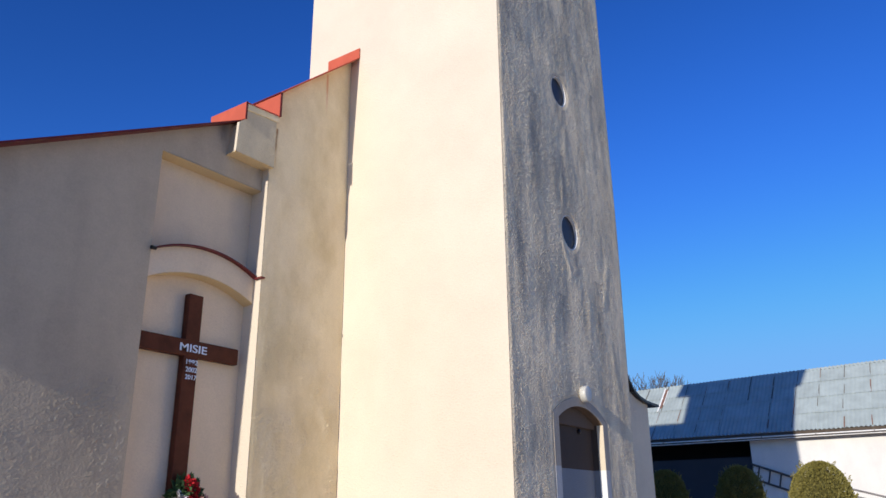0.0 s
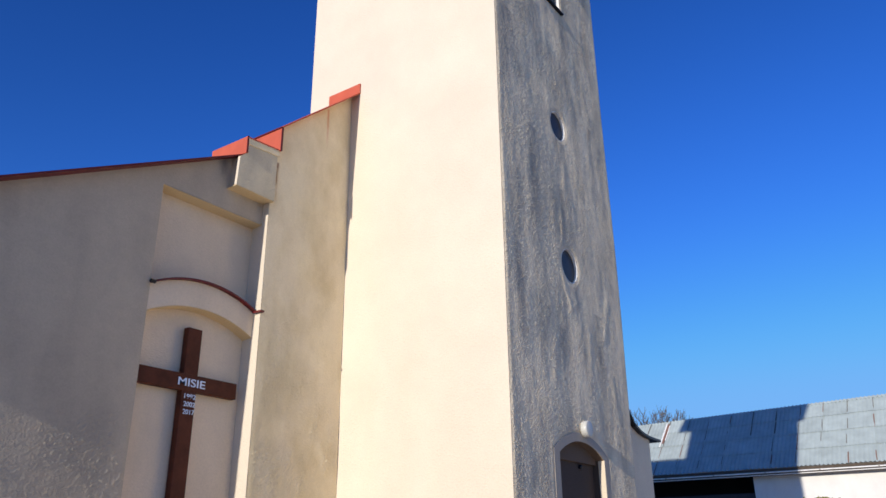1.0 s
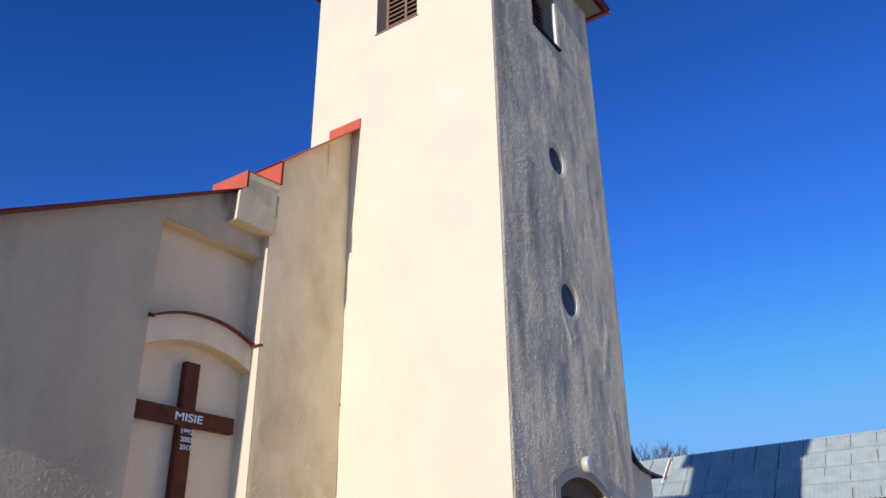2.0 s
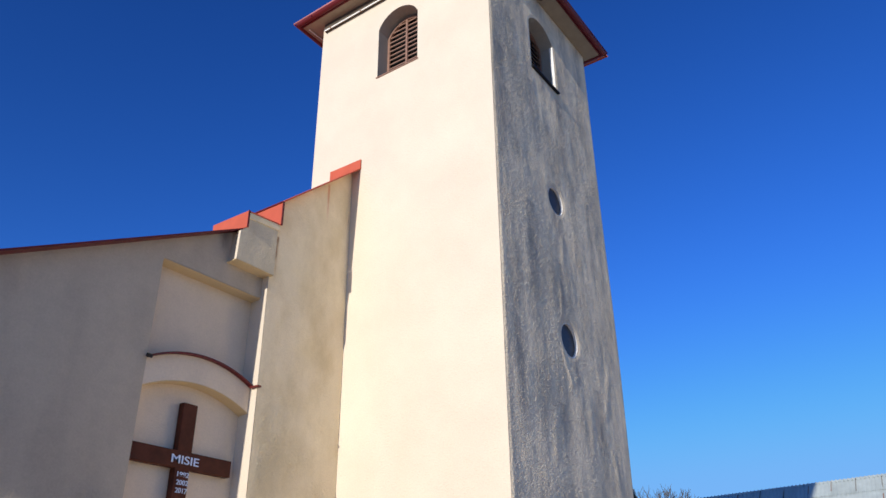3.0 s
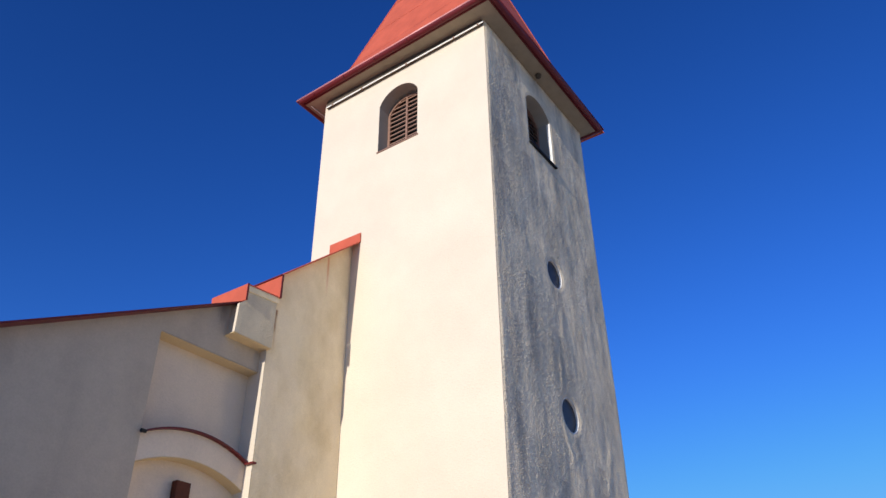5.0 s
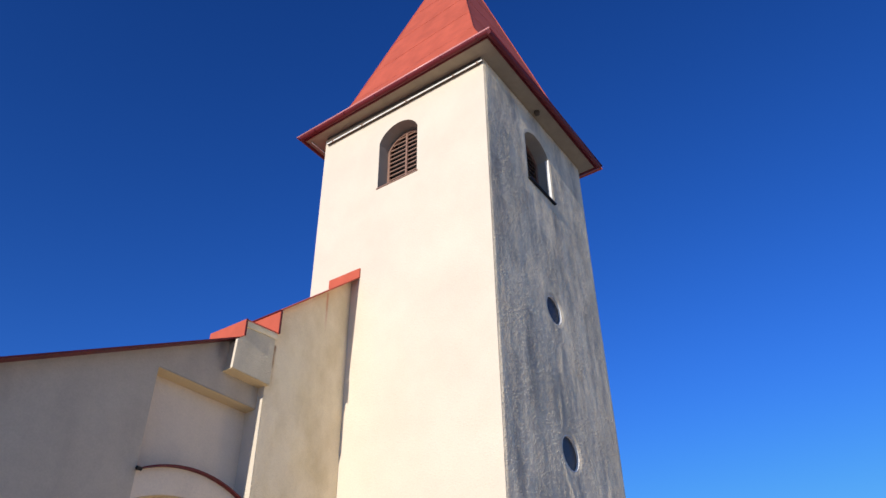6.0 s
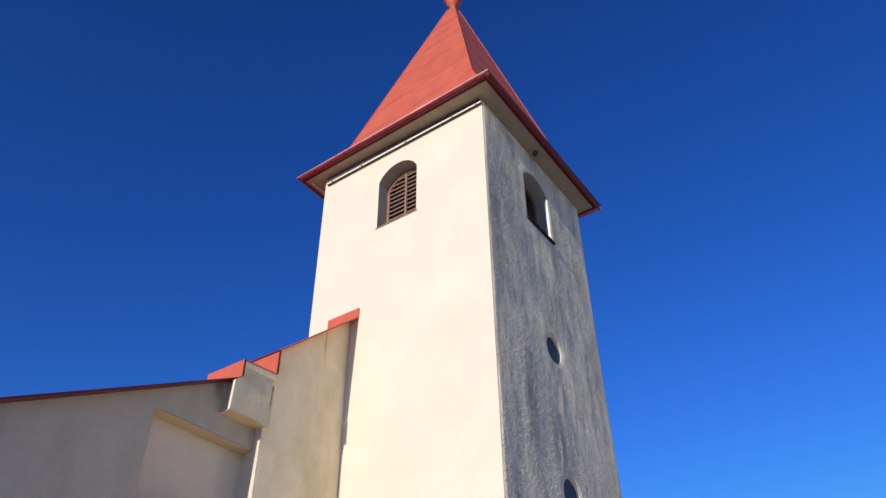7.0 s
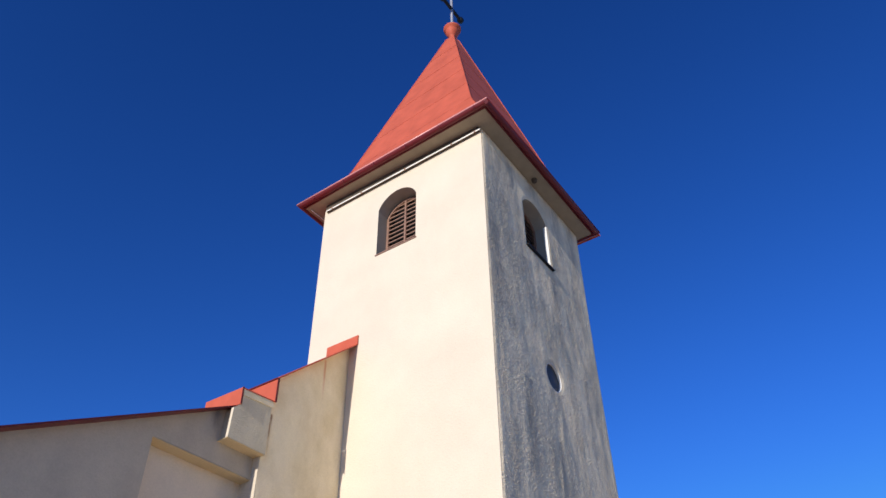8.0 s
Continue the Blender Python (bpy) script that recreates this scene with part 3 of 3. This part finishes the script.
def gable_relief(x, z):
    patch = (0.3 + 0.7 * step_up(cloudy(x / 0.7, z / 0.6, 51), 0.38, 0.6)) * (1 - 0.88 * step_up(z, 3.35, 3.75))
    return 0.005 * cloudy(x / 0.6, z / 0.8, 52) + patch * (0.007 * lattice(x / 0.042, z / 0.030, 53) ** 3 + 0.012 * grit(x, 54))


GABLE = [(-9.4, 0), (NL, 0), (NL, LINTEL), (NR - 0.001, LINTEL), (NR - 0.001, rake(NR)), (-9.4, rake(-9.4))]
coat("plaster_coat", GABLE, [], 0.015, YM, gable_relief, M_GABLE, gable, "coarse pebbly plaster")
part("niche_back", box(B(), -4.3, NR, YN, YN + 0.3, 0, 7.2), M_NICHE, nave, "smooth plaster niche wall")
part("lintel_soffit", box(B(), NL + 0.003, NR, YM + 0.004, YN - 0.002, LINTEL - 0.012, LINTEL - 0.003), M_BAND, nave, "ochre painted soffit")
part("side_wall", box(B(), -9.4, -9.0, YN, 22, 0, 4.3), M_NAVE, nave)
part("wall_behind", box(B(), -9.0, 0, YN + 0.3, YN + 0.5, 0, 4.3), M_NAVE, nave)

# panel beside the tower, with stepped top
bm = B()
outline = [(NR, 0), (-0.002, 0), (-0.002, 10.525), (-1.95, 8.825), (-1.95, 8.30), (NR, 8.30)]
slab(bm, outline, [], YP, YN, "front")
for v in bm.verts:
    if v.co.y < YP + 0.01:
        v.co.y += 0.042 * v.co.x
        v.co.x += 0.017 * v.co.x
panel = part("gable_panel", bm, M_PANEL, nave, "tan plaster panel beside the tower, colour lifted for bounced light")


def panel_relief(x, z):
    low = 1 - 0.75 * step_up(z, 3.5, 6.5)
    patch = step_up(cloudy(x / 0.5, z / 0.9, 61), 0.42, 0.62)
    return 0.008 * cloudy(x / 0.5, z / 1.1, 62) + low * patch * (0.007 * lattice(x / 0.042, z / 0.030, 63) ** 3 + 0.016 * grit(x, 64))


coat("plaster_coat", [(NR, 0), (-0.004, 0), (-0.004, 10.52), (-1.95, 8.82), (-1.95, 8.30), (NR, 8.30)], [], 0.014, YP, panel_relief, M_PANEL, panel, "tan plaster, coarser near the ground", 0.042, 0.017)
bm = B()
plate(bm, [(-2.082, 3.437, 0), (-2.046, YN, 0), (-2.046, YN, 7.312), (-2.082, 3.437, 7.312)], 0.003, (1, 0, 0))
part("reveal", bm, M_TOWER, nave, "sunlit cream reveal of the niche")
bm = B()
slab(bm, [(-2.885, 7.315), (-2.05, 7.315), (-2.05, 8.29), (-2.73, 8.235), (-2.73, 7.96), (-2.86, 7.85)], [], 3.35, 3.405, "front")
kneeler = part("kneeler_block", bm, (M_NAVE, M_TOWER), nave, "projecting plaster block stepping up the gable")
for p in kneeler.data.polygons:
    p.material_index = 1 if p.normal.x < -0.8 else 0
bm = B()
slab(bm, [(-2.845, 7.318), (-2.052, 7.318), (-2.052, 8.28), (-2.72, 8.225), (-2.72, 7.95), (-2.82, 7.845)], [], 3.406, YN, "front")
part("kneeler_core", bm, M_GABLE, kneeler, "inner part of the block, darkened for roof shade and grime")
part("block_soffit", box(B(), -2.88, -2.052, 3.355, YM - 0.002, 7.303, 7.313), M_BAND, nave)
bm = B()
plate(bm, [(-2.74, 3.33, 8.13), (-2.02, 3.33, 8.19), (-2.02, 3.33, 8.30), (-2.74, 3.33, 8.24)], 0.02, (0, 1, 0))
part("block_band", bm, M_PANEL, nave, "pale plaster band")
part("block_parapet", box(B(), -2.69, -1.96, YN, 4.25, 7.6, 8.225), M_NAVE, nave)
part("block_cheek", box(B(), -2.765, -2.735, 3.325, 4.24, 7.95, 8.262), M_RED, nave, "red sheet cladding")
bm = B()
plate(bm, [(-2.734, 3.322, 8.243), (-2.0, 3.322, 8.303), (-2.0, 4.24, 8.303), (-2.734, 4.24, 8.243)], 0.02, (0, 0, 1))
part("block_cap", bm, M_RED, nave)
part("cap_edge", box(B(), -2.77, -2.734, 3.316, 3.324, 7.95, 8.27), M_RED_DARK, nave, "dark folded sheet edge")
part("panel_cheek", box(B(), -2.055, -2.025, 3.285, 4.35, 8.30, 8.755), M_RED, nave, "red sheet cladding")
part("cheek_edge", box(B(), -2.06, -2.02, 3.272, 3.284, 8.285, 8.765), M_RED_DARK, nave, "dark folded sheet edge")
bm = B()
plate(bm, [(-2.075, 3.28, 8.74), (-2.075, 4.35, 8.74), (-2.075, 4.35, 8.765), (-2.075, 3.28, 8.765)], 0.02, (1, 0, 0))
part("cheek_rim", bm, M_RED_DARK, nave)
bm = B()
plate(bm, [(-2.02, 3.29, 8.765), (-0.01, 3.29, 10.52), (-0.01, 4.3, 10.52), (-2.02, 4.3, 8.765)], 0.034, (0, 0, 1))
part("panel_coping", bm, M_RED, nave, "red sheet coping on the rake")
part("wall_flashing", box(B(), -0.03, -0.004, 3.28, 4.15, 10.53, 10.76), M_RED, nave, "red sheet flashing against the tower")
# roofs
bm = B()
plate(bm, [(-9.55, 3.27, rake(-9.55)), (-2.72, 3.43, rake(-2.72)), (-2.72, 22, rake(-2.72)), (-9.55, 22, rake(-9.55))], 0.028, (0, 0, 1))
part("aisle_roof", bm, M_RED_DARK, nave, "red sheet roof edge")
bm = B()
plate(bm, [(-2.7, 4.3, 8.15), (2.36, 4.75, 12.5), (2.36, 22, 12.5), (-2.7, 22, 8.15)], 0.05, (0, 0, 1))
part("main_roof", bm, M_RED, nave)
bm = B()
plate(bm, [(7.4, 4.75, 8.15), (2.36, 4.75, 12.5), (2.36, 22, 12.5), (7.4, 22, 8.15)], 0.05, (0, 0, 1))
part("main_roof", bm, M_RED, nave)
bm = B()
slab(bm, [(0, 0), (7.2, 0), (7.2, 8.0), (2.36, 12.3), (-2.3, 8.0), (-2.3, 4)], [], 4.75, 5.0, "front")
part("end_wall", bm, M_NAVE, nave)
part("side_wall", box(B(), 7.0, 7.2, 5.0, 21.6, 0, 8.0), M_NAVE, nave)
bm = B()
slab(bm, [(-9.4, 0), (7.2, 0), (7.2, 8.0), (2.36, 12.3), (-2.5, 8.0), (-9.4, 4.4)], [], 21.6, 21.9, "front")
part("rear_wall", bm, M_NAVE, nave)
# arched hood in the niche
def arc(z_end, rise, y0, x0=NL, x1=NR, steps=20):
    w = (x1 - x0) / 2
    r = (w * w + rise * rise) / (2 * rise)
    h = math.asin(w / r)
    return [((x0 + x1) / 2 + r * math.sin(-h + 2 * h * i / steps), z_end + rise - r + r * math.cos(-h + 2 * h * i / steps)) for i in range(steps + 1)]


up, low = arc(5.32, 0.25, 0), arc(4.92, 0.25, 0)
hood = part("arched_hood", slab(B(), up + low[::-1], [], YM + 0.02, YN, "front"), M_NICHE, nave, "pale plaster arch band across the niche")
lo2 = [(x, z - 0.010) for x, z in low]
part("hood_soffit", slab(B(), [(x, z - 0.002) for x, z in low] + lo2[::-1], [], YM + 0.024, YN, "front"), M_BAND, hood, "ochre painted soffit")
cap = [(x, z + 0.028) for x, z in up]
part("hood_flashing", slab(B(), cap + [(x, z + 0.003) for x, z in up][::-1], [], YM - 0.06, YN, "front"), M_RED_DARK, hood, "thin red sheet flashing")

part("flashing_end", box(B(), -2.13, -2.055, 3.37, 3.56, 5.318, 5.345), M_RED_DARK, hood)
part("flashing_end", tube(B(), [(-4.10, 3.53, 5.335), (-4.02, 3.53, 5.335)], 0.03, 8), M_IRON, hood)

# ---- annex ----
annex = thing("side_annex", "low plastered annex with a flared dark roof edge", "annex")
part("wall", box(B(), W, 6.0, 0.12, 3.6, 0, 3.85), M_NICHE, annex)
prof = [(4.725, 4.42), (4.9, 4.22), (5.1, 4.06), (5.4, 3.955), (5.75, 3.90), (6.1, 3.885), (6.45, 3.88)]
bm = B()
slab(bm, prof + [(x, z - 0.05) for x, z in prof[::-1]], [], 0.02, 3.7, "front")
part("roof", bm, M_IRON, annex, "dark sheet roof with flared foot")
bm = B()
slab(bm, [(4.722, 3.85), (5.98, 3.85), (5.4, 3.91), (5.1, 4.0), (4.9, 4.16), (4.722, 4.34)], [], 0.122, 0.4, "front")
part("gable", bm, M_NICHE, annex)

# ---- mission cross ----
cross = thing("wooden_cross", "dark brown wooden mission cross fixed in the niche", "cross", at=(-3.07, 3.78, 0.4))
part("upright", box(B(), -3.215, -2.955, 3.72, 3.84, 0.4, 4.87, 0.012), M_WOOD, cross)
part("crossbeam", box(B(), -4.0, -2.20, 3.712, 3.832, 3.905, 4.155, 0.012), M_WOOD, cross)


def words(name, text, wide, tall, x, y, z, parent, label):
    cu = bpy.data.curves.new(name, "FONT")
    cu.body, cu.size, cu.extrude, cu.offset, cu.align_x, cu.align_y = text, 1.0, 0.02, 0.01, "CENTER", "CENTER"
    tmp = new(name, cu)
    me = bpy.data.meshes.new_from_object(tmp.evaluated_get(bpy.context.evaluated_depsgraph_get()))
    bpy.data.objects.remove(tmp)
    me.materials.append(M_LETTER)
    xs, ys = [v.co.x for v in me.vertices], [v.co.y for v in me.vertices]
    me.transform(Matrix.Translation((-(min(xs) + max(xs)) / 2, -(min(ys) + max(ys)) / 2, 0)))
    me.transform(pose(x, y, z, 90) @ Matrix.Diagonal((wide / (max(xs) - min(xs)), tall / (max(ys) - min(ys)), 0.2, 1)))
    ob = new(name, me)
    ob.parent, ob.matrix_parent_inverse = parent, Matrix.Translation(-parent.location)
    return tagged(ob, label)


words("inscription", "MISIE", 0.49, 0.12, -3.06, 3.708, 4.03, cross, "pale raised letters MISIE")
for k, year in enumerate(("1992", "2002", "2017")):
    words("year", year, 0.205, 0.072, -3.06, 3.716, 3.825 - 0.113 * k, cross, "pale numerals " + year)


def blades(bm, centre, spread, count, size, rng, flat=0.5):
    """Many small leaf quads scattered in an ellipsoid."""
    for _ in range(count):
        while True:
            q = Vector((rng.uniform(-1, 1), rng.uniform(-1, 1), rng.uniform(-1, 1)))
            if q.length < 1:
                break
        p = Vector(centre) + Vector((q.x * spread[0], q.y * spread[1], q.z * spread[2]))
        leaf(bm, p, (q + Vector((rng.uniform(-flat, flat), rng.uniform(-flat, flat), rng.uniform(-flat, flat)))).normalized(), size * rng.uniform(0.6, 1.3), rng)


def leaf(bm, p, d, s, rng, wide=0.35):
    side = d.cross(Vector((rng.uniform(-1, 1), rng.uniform(-1, 1), rng.uniform(-1, 1)))).normalized()
    vs = [bm.verts.new(v) for v in (p, p + d * s * 0.5 + side * s * wide, p + d * s, p + d * s * 0.5 - side * s * wide)]
    bm.faces.new(vs)


rng = random.Random(5)
flowers = thing("flower_bouquet", "red and white flowers with greenery tied to the cross", "flowers", at=(-2.98, 3.66, 1.7))
bm = B()
blades(bm, (-3.0, 3.67, 1.90), (0.22, 0.06, 0.22), 420, 0.13, rng)
part("greenery", bm, M_PINE, flowers, "dark green sprigs")
for dx, dz, kind in ((0.05, 0.06, 0), (0.10, -0.02, 0), (0.0, 0.12, 0), (0.20, -0.07, 2), (0.0, -0.08, 0), (-0.14, -0.06, 1), (0.08, -0.16, 1)):
    bm = B()
    blades(bm, (-2.99 + dx, 3.59, 1.93 + dz * 1.2), (0.075, 0.05, 0.075), 90, 0.07, rng)
    part("flower", bm, (M_PETAL_RED, M_PETAL_WHITE, M_PETAL_PINK)[kind], flowers, ("red bloom", "white bloom", "pale pink bloom")[kind])

# ---- barn ----
barn = thing("barn", "long whitewashed barn with a grey corrugated sheet roof", "barn", at=(24, 4, 0))
EX, RX, EZ = 26.0, 29.3, 4.88
Y0, Y1 = -9.0, 17.0


def ridge(y):
    return 7.97 - 0.026 * (y - 1.0)


part("long_wall", slab(B(), [(Y0, 0), (Y1, 0), (Y1, 5.0), (Y0, 5.0)], [[(3.25, 0.02), (14.0, 0.02), (14.0, 4.72), (3.25, 4.72)]], EX + 0.35, EX + 0.65, "flank"), M_WHITEWASH, barn, "whitewashed wall")
part("infill_wall", box(B(), EX + 0.45, EX + 0.6, 3.25, 14.0, 0, 3.99), M_INFILL, barn, "boarding below an open gap, darkened for the tower's shadow")
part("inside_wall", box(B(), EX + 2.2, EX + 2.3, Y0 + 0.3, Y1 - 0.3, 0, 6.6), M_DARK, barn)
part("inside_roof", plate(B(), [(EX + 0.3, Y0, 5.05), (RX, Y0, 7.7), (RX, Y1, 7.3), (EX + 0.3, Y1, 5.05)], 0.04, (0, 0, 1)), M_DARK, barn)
part("far_slope", plate(B(), [(RX, Y0, ridge(Y0)), (RX + 3.6, Y0, EZ), (RX + 3.6, Y1, EZ), (RX, Y1, ridge(Y1))], 0.04, (0, 0, 1)), M_CEMENT, barn)
for y in (Y0, Y1 - 0.3):
    bm = B()
    slab(bm, [(EX + 0.66, 0), (RX + 3.4, 0), (RX + 3.4, 4.9), (RX, 7.3), (EX + 0.66, 5.0)], [], y, y + 0.3, "front")
    part("end_wall", bm, M_WHITEWASH, barn)
part("eaves_board", box(B(), EX + 0.03, EX + 0.07, Y0, Y1, EZ - 0.25, EZ + 0.04), M_LADDER, barn, "eaves board, dark for the shade under the sheets")
part("eaves_shade_strip", box(B(), EX + 0.004, EX + 0.028, Y0, Y1, EZ - 0.07, EZ + 0.045), M_DARK_BROWN, barn)
part("eaves_gutter", tube(B(), [(EX - 0.02, Y0, EZ - 0.11), (EX - 0.02, Y1, EZ - 0.11)], 0.03, 10), M_TRIM, barn, "thin white gutter pipe", True)
part("eaves_rail", tube(B(), [(EX, Y0, EZ - 0.21), (EX, Y1, EZ - 0.21)], 0.018, 8), M_TRIM, barn, "", True)
for k in range(12):
    y = Y0 + 0.6 + 2.2 * k
    part("gutter_clip", box(B(), EX - 0.055, EX + 0.004, y, y + 0.05, EZ - 0.145, EZ - 0.06), M_PIPE, barn)
ROWS_UP, SHEET = 4, 1.04
y = Y0
while y < Y1:
    drift = rng.uniform(-0.05, 0.05)
    for k in range(ROWS_UP):
        bm = B()
        f0, f1 = k / ROWS_UP, (k + 1) / ROWS_UP + 0.02
        strip = []
        count = 24
        for i in range(count + 1):
            yy = y + SHEET * 1.03 * i / count
            w = math.sin(2 * math.pi * i / count * 6)
            z0, z1 = EZ + (ridge(yy) - EZ) * f0, EZ + (ridge(yy) - EZ) * min(f1, 1.0)
            lift = 0.03 + 0.010 * (int(round((y - Y0) / SHEET)) % 2)
            strip.append((bm.verts.new((EX + (RX - EX) * f0, yy, z0 + w * (0.026 if k == 0 else 0.012) + lift + 0.035)), bm.verts.new((EX + (RX - EX) * min(f1, 1.0), yy, z1 + w * 0.012 + lift))))
        for a, c in zip(strip, strip[1:]):
            bm.faces.new((a[0], c[0], c[1], a[1]))
        part("roof_sheet", bm, M_CEMENT, barn)
        if rng.random() < 0.88:
            g0, g1 = f0 + 0.08 * rng.random() ** 2, f1 - 0.02 - 0.10 * rng.random() ** 2
            at = lambda f, yy: (EX + (RX - EX) * f, yy, EZ + (ridge(yy) - EZ) * f + 0.066)
            wide, shift = rng.uniform(0.01, 0.05), drift + rng.uniform(-0.03, 0.03)
            part("lap_seam", plate(B(), [at(g0, y + shift - wide), at(g0, y + shift + 0.012), at(g1, y + shift + 0.008), at(g1, y + shift - wide * rng.uniform(0.2, 1))], 0.006, (0, 0, 1)), M_RUST if rng.random() < 0.35 else M_SEAM, barn)
    y += SHEET

bm = B()
rows = []
for k in range(int((Y1 - Y0) / 0.043) + 1):
    yy = Y0 + 0.043 * k
    w = 0.032 * math.sin(2 * math.pi * k / 4)
    rows.append([bm.verts.new((RX + dx, yy, ridge(yy) + dz + w)) for dx, dz in ((-0.14, -0.08), (-0.02, 0.045), (0.12, 0.03))])
for u, v in zip(rows, rows[1:]):
    for k in range(2):
        bm.faces.new((u[k], v[k], v[k + 1], u[k + 1]))
part("ridge_cap", bm, M_CEMENT, barn, "corrugated ridge capping")
roof_at = lambda f, yy: (EX + (RX - EX) * f, yy, EZ + (ridge(yy) - EZ) * f + 0.085)
for y, wide, f0, f1, mt in ((7.62, 0.11, 0.56, 0.93, M_RUST), (7.735, 0.08, 0.50, 0.95, M_TRIM), (7.56, 0.05, 0.62, 0.90, M_TRIM)):
    part("patch_strip", plate(B(), [roof_at(f0, y), roof_at(f0, y + wide), roof_at(f1, y + wide), roof_at(f1, y)], 0.006, (0, 0, 1)), mt, barn, "rust-red and white patched strip")

# ---- ladder on the barn wall ----
ladder = thing("ladder", "dark wooden ladder hung along the barn wall", "ladder", at=(26.2, 2, 3))


def on_ladder(s, w):
    return (EX + 0.28, 3.19 - s * 0.936, 3.64 - s * 0.352 - w)


for w in (0.0, 0.62):
    part("rail", tube(B(), [on_ladder(-0.1 + 0.2 * w, w), on_ladder(3.2, w)], 0.05, 6), M_LADDER, ladder)
for k in range(7):
    part("rung", tube(B(), [on_ladder(0.25 + 0.46 * k, 0), on_ladder(0.1 + 0.46 * k, 0.62)], 0.035, 6), M_LADDER, ladder)

# ---- railing ----
rail_thing = thing("railing", "grey metal pipe railing behind the clipped shrub", "railing", at=(14, -3, 0))
for dz in (0.0, 0.2):
    part("rail", tube(B(), [(17.5, -1.3, 2.46 - dz), (17.5, -6.0, 1.13 - dz)], 0.03, 8), M_PIPE, rail_thing)
for k in range(4):
    yy = -1.35 - 1.4 * k
    part("post", tube(B(), [(17.5, yy, 0), (17.5, yy, 2.46 - (-1.3 - yy) * 0.283)], 0.03, 8), M_PIPE, rail_thing)


# ---- clipped shrubs ----
def shrub(x, y, radius, top, seed):
    r = random.Random(seed)
    ob = thing("clipped_thuja", "rounded clipped evergreen thuja shrub", "shrub", "clipped shrubs by the barn", (x, y, 0))
    part("trunk", tube(B(), [(x, y, 0), (x + 0.02, y, top * 0.4), (x, y, top * 0.8)], [0.09, 0.06, 0.02], 7), M_BARK, ob)
    bm = B()
    for _ in range(40000):
        a, h = r.uniform(0, 2 * math.pi), r.random()
        z = 0.15 + (top - 0.2) * h
        prof = math.sqrt(max(0.02, 1 - max(0.0, (h - 0.62) / 0.38) ** 2)) * (0.82 + 0.18 * min(1, h * 3))
        k = prof * radius * (r.uniform(0.82, 1.0) + 0.05 * math.sin(5 * a + 7 * h))
        out = Vector((math.cos(a), math.sin(a), 0.15 + 1.1 * max(0, h - 0.6) + r.uniform(-0.5, 0.7))).normalized()
        leaf(bm, Vector((x + k * math.cos(a), y + k * math.sin(a), z)), (out + Vector((r.uniform(-0.6, 0.6), r.uniform(-0.6, 0.6), r.uniform(-0.2, 0.9)))).normalized(), r.uniform(0.035, 0.07), r, 0.26)
    for _ in range(160):
        a, h = r.uniform(0, 2 * math.pi), r.uniform(0.25, 0.97)
        prof = math.sqrt(max(0.02, 1 - max(0.0, (h - 0.62) / 0.38) ** 2)) * (0.82 + 0.18 * min(1, h * 3))
        root = Vector((x + prof * radius * math.cos(a), y + prof * radius * math.sin(a), 0.15 + (top - 0.2) * h))
        out = Vector((0.5 * math.cos(a), 0.5 * math.sin(a), 1.0)).normalized()
        for k in range(14):
            leaf(bm, root + out * 0.012 * k + Vector((r.uniform(-0.02, 0.02), r.uniform(-0.02, 0.02), 0)), (out + Vector((r.uniform(-0.6, 0.6), r.uniform(-0.6, 0.6), r.uniform(-0.2, 0.5)))).normalized(), r.uniform(0.04, 0.07), r, 0.22)
    part("crown", bm, M_THUJA, ob)
    bm = B()
    lathe(bm, [(radius * 0.7, 0.2), (radius * 0.8, top * 0.35), (radius * 0.8, top * 0.6), (radius * 0.6, top * 0.82), (radius * 0.2, top * 0.93)], (x, y, 0), 14)
    part("inner_growth", bm, M_INNER, ob, "", True)


# ---- bare trees ----
def bare_tree(x, y, height, seed):
    r = random.Random(seed)
    ob = thing("bare_tree", "leafless deciduous tree beyond the barn", "tree", "bare trees", (x, y, 0))
    trunk, twigs = B(), B()

    def grow(bm, p, d, length, rad, depth):
        pts, radii = [p], [rad]
        for i in range(3):
            d = (d + Vector((r.uniform(-0.2, 0.2), r.uniform(-0.2, 0.2), r.uniform(-0.05, 0.15)))).normalized()
            pts.append(pts[-1] + d * length / 3)
            radii.append(rad * (1 - 0.18 * (i + 1)))
        tube(bm, pts, radii, 5 if depth < 3 else 3, False)
        if depth >= 6:
            return
        for _ in range(4 if depth < 5 else 3):
            q = pts[r.choice((2, 3, 3))]
            e = (d + Vector((r.uniform(-0.9, 0.9), r.uniform(-0.9, 0.9), r.uniform(-0.2, 0.6)))).normalized()
            grow(trunk if depth < 1 else twigs, q, e, length * r.uniform(0.6, 0.8), max(rad * 0.56, 0.02), depth + 1)

    grow(trunk, Vector((x, y, 0)), Vector((0, 0, 1)), height * 0.33, height * 0.02, 0)
    top = max(v.co.z for v in twigs.verts)
    for v in (*trunk.verts, *twigs.verts):
        v.co.z *= height / top
    part("trunk", trunk, M_BARK, ob)
    part("crown", twigs, M_TWIG, ob, "fine bare twigs")


shrub(14.0, -1.62, 0.80, 3.0, 1)
shrub(17.5, 1.5, 0.76, 3.16, 2)
shrub(17.5, 4.05, 0.76, 3.13, 3)
bare_tree(45.0, 16.9, 11.6, 11)
bare_tree(46.5, 19.4, 12.3, 12)
